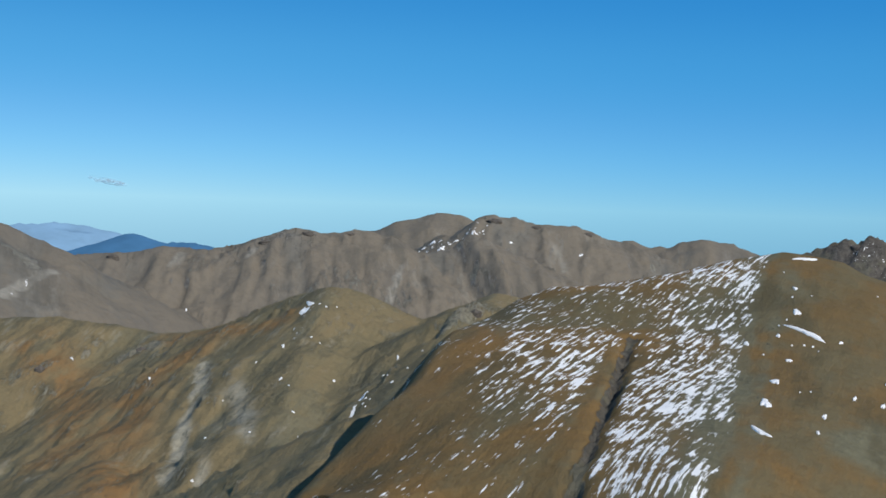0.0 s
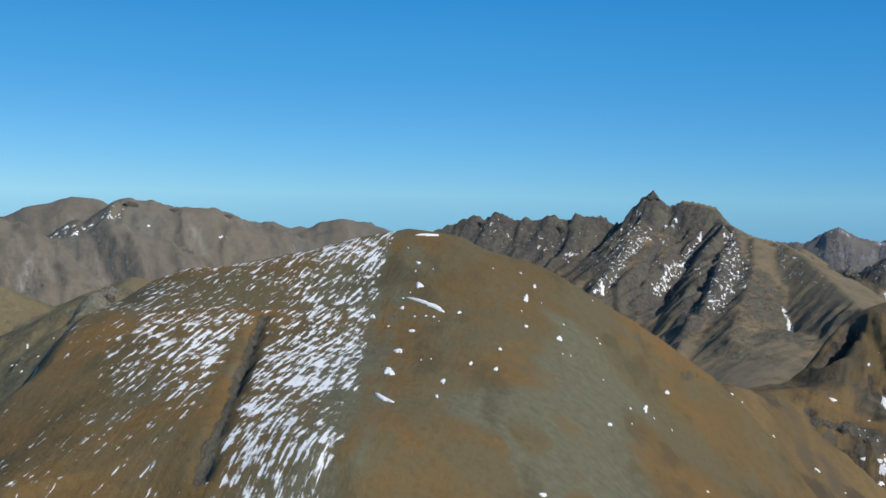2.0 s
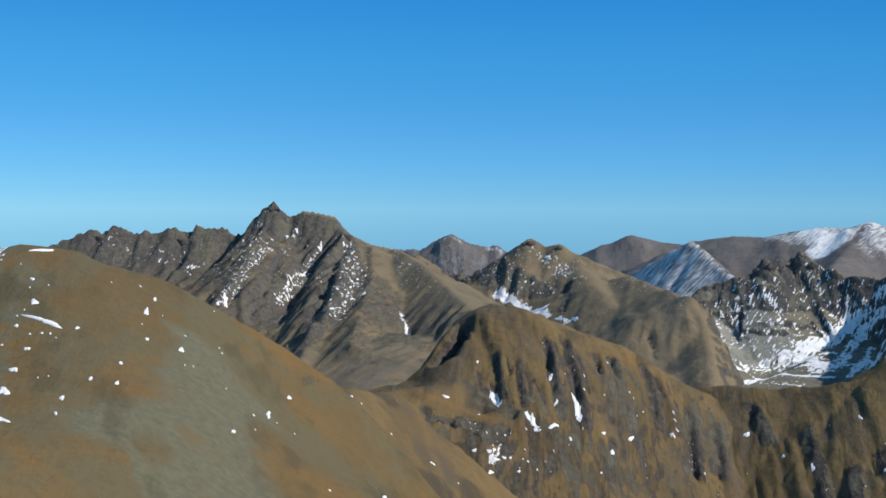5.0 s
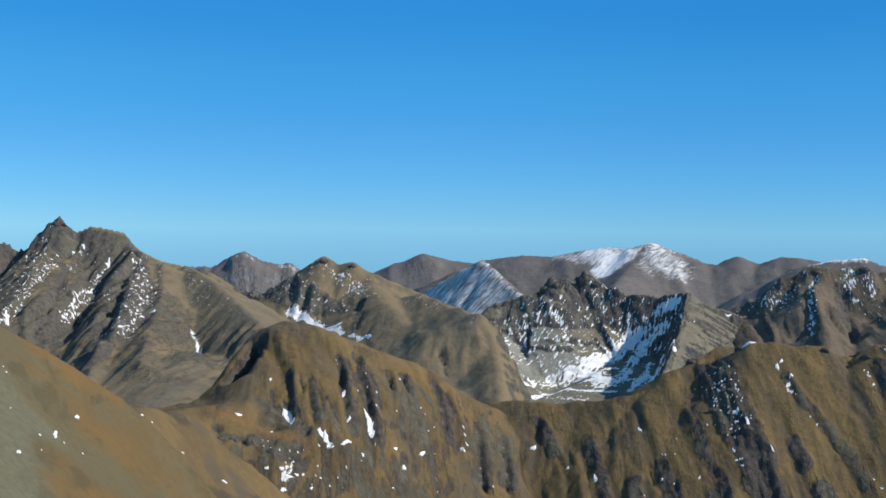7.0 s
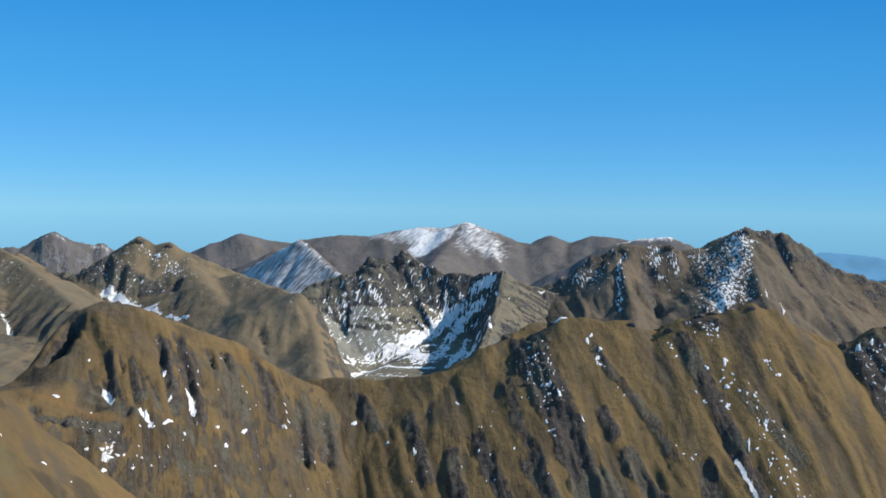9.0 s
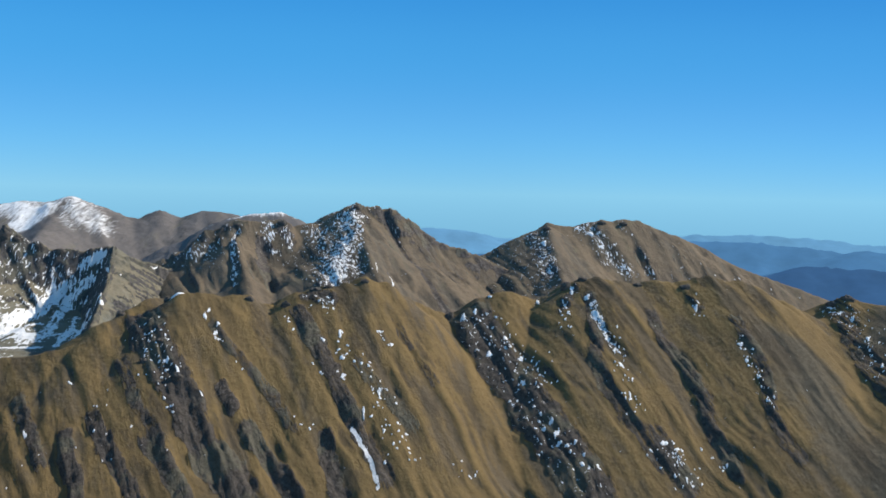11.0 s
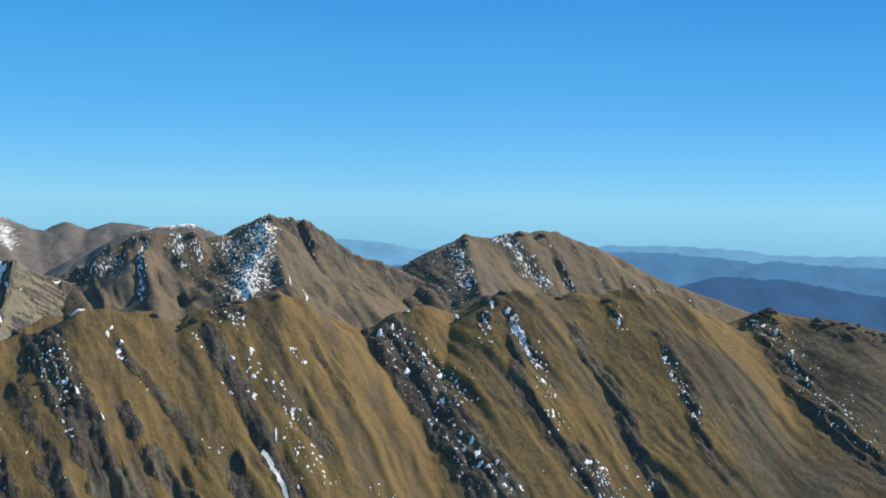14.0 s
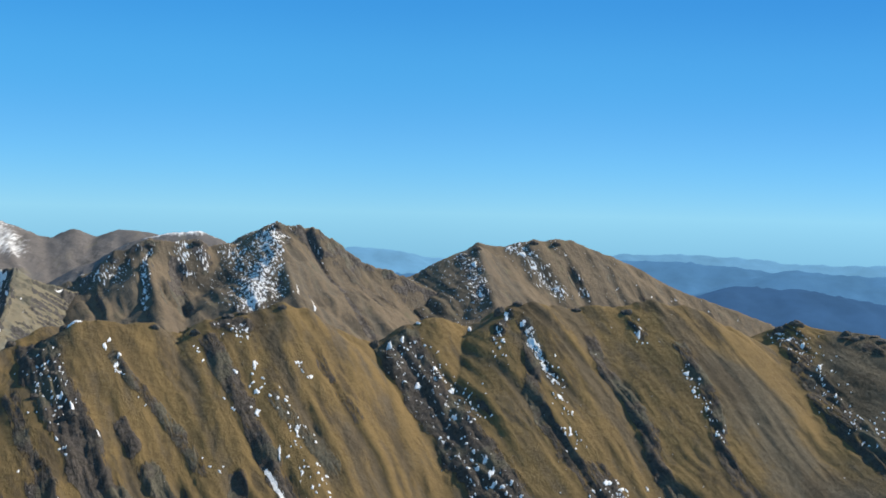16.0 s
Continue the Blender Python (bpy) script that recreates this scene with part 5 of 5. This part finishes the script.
for place in [(710, 702, -2.2, -2.2, 2.1, -1.7), (707, 635, -3.1, -2.8, 1.0, -1.7), (757, 636, -1.8, -1.5, 0.5, -2.1), (849, 577, -3.2, -2.2, 1.7, -1.2), (840, 561, -2.6, -1.8, 1.4, -1.4), (783, 535, -1.4, -1.0, 0.0, -2.2), (708, 664, -1.4, -1.3, 0.5, -1.6), (796, 576, -2.3, -1.7, 1.6, -2.0), (792, 563, -2.8, -2.1, 0.8, -2.0), (858, 456, -1.5, -0.8, 0.1, -2.2), (860, 425, -1.8, -0.9, 1.3, -1.1)]:
    snow_patch(ridge, *place)
for place in [(1060, 189, -2.7, -0.5, 0.0, -2.6), (1047, 181, -2.7, -0.5, 0.2, -1.7), (1034, 168, -3.3, -0.6, 0.4, -1.4), (1186, 134, -4.1, -0.5, -3.4, -3.6), (1171, 123, -3.9, -0.4, -0.4, -2.8), (1164, 111, -4.2, -0.4, 0.3, -1.8), (1139, 95, -4.9, -0.5, -0.2, -1.6), (1109, 80, -3.2, -0.3, -0.2, -1.7), (940, 222, -3.1, -0.8, 2.4, -2.7), (941, 212, -1.8, -0.4, 2.1, -1.9), (968, 257, -3.8, -1.1, 0.8, -1.1), (994, 273, -3.1, -0.9, 1.2, -1.4), (1086, 233, -4.0, -0.9, 0.6, -1.7)]:
    snow_patch(ridge, *place)
for place in [(1202, 950, -7.7, -6.2, -9.2, -9.9), (1101, 879, -5.3, -4.3, 3.0, -1.1), (1297, 953, -1.0, -0.8, 5.3, -2.1)]:
    snow_patch(cirque, *place)
for place in [(817, 1498, -3.5, -6.5, 2.9, -2.4), (660, 1588, -6.0, -14.7, 3.7, 0.2), (839, 1779, -2.5, -5.5, 4.6, 0.9), (856, 1782, -1.0, -2.3, 3.4, -1.8), (833, 1416, -10.4, -18.0, 3.3, 0.7), (750, 1454, -3.1, -6.1, 5.4, -0.3)]:
    snow_patch(horn, *place)
for place in [(1102, 1595, -2.1, -3.1, 10.6, -13.6), (1088, 1479, -4.6, -6.3, 12.9, -9.5), (1066, 1369, -7.8, -10.0, -3.2, -12.6), (1058, 1378, -2.3, -2.9, 4.8, -3.7), (1203, 1613, -3.1, -4.2, 2.4, -6.9)]:
    snow_patch(twin, *place)
for place in [(1330, 642, -8.3, -4.1, 1.0, -1.2), (1318, 710, -4.4, -2.5, -1.6, -7.9)]:
    snow_patch(pyramid, *place)
for place in [(-334, 1717, 0.6, -3.0, 2.3, -0.7)]:
    snow_patch(long, *place)
for place in [(51, 2256, -0.0, -3.1, 5.9, 1.9), (114, 2250, -0.1, -3.9, 4.0, 2.7), (-36, 2279, -2, -7, 5, 0), (-6, 2238, -3, -9, 6, 0), (-21, 2285, 0, -6, 8, 2), (46, 2250, -2, -8, 4, 1), (20, 2262, -2, -5, 5, 0)]:
    snow_patch(broad, *place)
for place in [(1731, 528, -5.2, -1.7, 1.4, -5.1), (1710, 505, -5.2, -1.6, 2.0, -4.1), (1640, 565, -12.2, -4.3, -1.6, -3.6), (1739, 551, -3.0, -1.0, 0.9, -3.8), (1687, 467, -2.4, -0.7, 0.5, -4.4), (1557, 528, -9.8, -3.4, -2.1, -3.6)]:
    snow_patch(dome, *place)
for place in [(901, 533, 6.4, 7.3, -1.04, 54), (925, 518, 9.2, 5.5, -1.06, 55), (932, 510, 6.5, 4.2, -1.07, 56), (950, 485, 5.6, 3.7, -1.1, 57), (1001, 429, 6.6, 9.5, -1.17, 58), (1061, 343, 8.7, 8.7, -1.26, 59), (1071, 331, 7.8, 4.9, -1.27, 60), (1093, 287, 6.9, 3.4, -1.31, 61), (1106, 247, 7.9, 4.9, -1.35, 62), (1188, 132, 8.3, 6.2, -1.46, 63), (1189, 119, 10.4, 6.2, -1.47, 64), (1183, 77, 7.2, 5.2, -1.51, 65)]:
    outcrop(ridge, *place)
for place in [(852, 614, 7.3, 4.1, -0.95, 14), (888, 560, 5.5, 4.1, -1.01, 15), (833, 647, 6.4, 5.5, -0.91, 16), (810, 592, 6.1, 4.4, -0.94, 17), (787, 560, 6.7, 5.9, -0.95, 18), (792, 594, 5.2, 4.3, -0.93, 19)]:
    outcrop(ridge, *place)
for place in [(449, 718, 5.2, 3.7, -0.56, 60), (459, 715, 5.9, 5.2, -0.57, 61), (471, 706, 5.2, 4.4, -0.59, 62), (442, 724, 4.4, 3.7, -0.55, 63)]:
    outcrop(knoll, *place)
for place in [(707, 1861, 15.6, 8.7, -0.36, 40), (594, 1902, 12.1, 6.9, -0.3, 41), (908, 1719, 13.5, 8.5, -0.49, 42)]:
    outcrop(horn, *place)
for place in [(1213, 1113, 11.5, 14.3, -0.83, 88), (1221, 1101, 10.0, 8.6, -0.84, 89), (1171, 1123, 11.3, 9.9, -0.81, 90), (1163, 1135, 9.9, 8.5, -0.8, 91), (1228, 1073, 9.9, 8.5, -0.85, 92), (1239, 1050, 9.9, 6.4, -0.87, 93)]:
    outcrop(cirque, *place)
for place in [(-200, 1926, 16.8, 8.4, 0.1, 53), (-258, 1899, 15.0, 7.5, 0.13, 54), (-459, 1827, 14.7, 6.6, 0.25, 55), (-140, 1950, 13.6, 6.0, 0.07, 56)]:
    outcrop(long, *place)
for place in [(86, 2301, 20.0, 9.0, -0.04, 39), (162, 2321, 16.2, 7.1, -0.07, 40), (253, 2325, 14.2, 7.1, -0.11, 41)]:
    outcrop(broad, *place)
for place in [(-225, 1000, 7.1, 5.4, 0.22, 88), (-295, 980, 6.2, 5.3, 0.29, 89), (21, 845, 5.9, 5.1, -0.02, 90)]:
    outcrop(flank, *place)
for place in [(1753, 519, 11.1, 6.4, -1.28, 35), (1771, 492, 9.6, 5.6, -1.3, 36), (1681, 575, 9.3, 5.4, -1.24, 37)]:
    outcrop(dome, *place)
for place in [(1482, 770, 8.7, 7.3, -1.09, 81), (1424, 847, 10.1, 5.8, -1.03, 82), (1392, 894, 8.6, 5.8, -1.0, 83)]:
    outcrop(pyramid, *place)
for place in [(1198, 1652, 12.4, 8.0, -0.63, 33), (1224, 1613, 10.6, 7.0, -0.65, 34)]:
    outcrop(twin, *place)
for place in [(834, 1816, 25, 8, -0.42, 7)]:
    spire(horn, *place)
for line, spread, count, small, large in [
    ([(1003, 402), (984, 370), (968, 339), (949, 328)], 13, 84, 0.6, 1.7), ([(941, 338), (927, 324), (911, 298), (891, 263)], 7, 18, 1.0, 2.8),
    ([(1041, 333), (1011, 325)], 6, 14, 0.8, 1.8), ([(1029, 304), (1015, 287), (993, 269), (962, 253), (959, 241)], 7, 46, 0.6, 1.6),
    ([(943, 221), (925, 204), (915, 197)], 12, 48, 0.6, 1.7), ([(1068, 190), (1046, 176), (1032, 164), (1007, 153)], 6, 40, 0.5, 1.5),
    ([(1091, 236), (1075, 227)], 6, 10, 0.8, 1.7)]:
    snow_flecks(ridge, line, spread, count, small, large, int(line[0][0]))
for line, spread, count, small, large in [
    ([(1185, 135), (1156, 102), (1117, 88), (1085, 67), (1058, 35), (1038, 17)], 13, 130, 0.5, 1.5), ([(914, 514), (914, 494)], 7, 16, 0.7, 1.6),
    ([(897, 481), (876, 469), (855, 458)], 5, 8, 1.2, 2.4), ([(891, 527), (882, 513)], 2, 5, 1.0, 1.8), ([(889, 468), (869, 440)], 6, 9, 0.8, 1.6),
    ([(915, 456), (901, 432)], 2, 8, 0.8, 1.6), ([(872, 432), (857, 424), (841, 402), (818, 380)], 11, 44, 0.6, 1.8), ([(859, 481), (850, 468)], 2, 4, 0.9, 1.6)]:
    snow_flecks(ridge, line, spread, count, small, large, int(line[0][0]))
for line, spread, count, small, large in [
    ([(825, 616), (795, 574), (783, 560)], 11, 64, 0.5, 1.6), ([(773, 562), (759, 543)], 2, 6, 0.9, 1.7), ([(840, 565), (830, 544), (822, 523)], 3, 10, 0.8, 1.5),
    ([(806, 471), (810, 454)], 6, 5, 0.8, 1.6), ([(845, 355), (845, 337)], 9, 7, 0.8, 1.6), ([(957, 198), (943, 177)], 7, 8, 0.8, 1.6), ([(780, 620), (700, 560)], 60, 16, 0.6, 1.3)]:
    snow_flecks(ridge, line, spread, count, small, large, int(line[0][0]))
rng = random.Random(12)
for k in range(14):
    outcrop(ridge, 1180 - 0.1 * k + rng.uniform(-8, 3), 78 - 7 * k + rng.uniform(-3, 3), rng.uniform(5, 9), rng.uniform(2, 4.5), rng.uniform(-2, 0), 70 + k)
snow_flecks(saddle, [(352, 640), (380, 650), (400, 600)], 14, 7, 0.7, 1.5, 5)
snow_flecks(broad, [(-60, 2255), (-10, 2262), (50, 2262), (75, 2290)], 14, 26, 1.6, 4.0, 6)
snow_flecks(flank, [(-100, 905), (-95, 850), (-120, 720)], 40, 14, 0.7, 1.5, 7)
snow_flecks(flank, [(-10, 800), (-35, 740), (-45, 660)], 14, 14, 0.6, 1.3, 8)
snow_flecks(hill, [(165, 650), (120, 470)], 16, 14, 0.4, 0.9, 9)
snow_flecks(hill, [(180, 640), (230, 560), (260, 480)], 40, 16, 0.4, 0.9, 10)
snow_flecks(snow_range, [(2400, 2160), (2420, 2100), (2470, 2050)], 40, 12, 2.5, 6.0, 11)
snow_flecks(knoll, [(470, 715), (500, 690), (560, 680)], 14, 22, 0.5, 1.3, 12)
snow_flecks(knoll, [(560, 760), (600, 730), (660, 690)], 22, 16, 0.5, 1.2, 13)

# ---- a wisp of cloud far off ----
wisp = Nodes("thin_cloud")
veil = wisp.noise(wisp.add("ShaderNodeTexCoord").outputs["Object"], 0.035, 5, 0.65)
wisp.put(wisp.bsdf.inputs["Base Color"], rgb(0.5, 0.58, 0.66))
wisp.put(wisp.bsdf.inputs["Roughness"], 1.0)
wisp.put(wisp.bsdf.inputs["Alpha"], wisp.math("MULTIPLY", wisp.ramp(veil, 0.2, 0.9), 0.22))
bm = bmesh.new()
for dx, dz, wide, tall in ((-18, 7, 40, 7), (22, -4, 42, 7), (4, 1, 50, 9)):
    lens = bmesh.ops.create_icosphere(bm, subdivisions=4, radius=1.0)["verts"]
    for v in lens:
        lump = 1 + 0.35 * noise.noise(v.co * 2.2 + Vector((dx, dz, 0)))
        v.co = Vector((dx + v.co.x * wide * lump, v.co.y * 14 * lump, dz - 0.14 * v.co.x * wide + v.co.z * tall * lump))
me = bpy.data.meshes.new("cloud")
bm.to_mesh(me)
bm.free()
me.materials.append(wisp.mat)
cloud = tagged(new("cloud", me), "small thin grey wisp of cloud in the clear sky", "cloud", kind="structure")
cloud.matrix_world = pose(-1085, 4187, 41, 0, 0, 14)
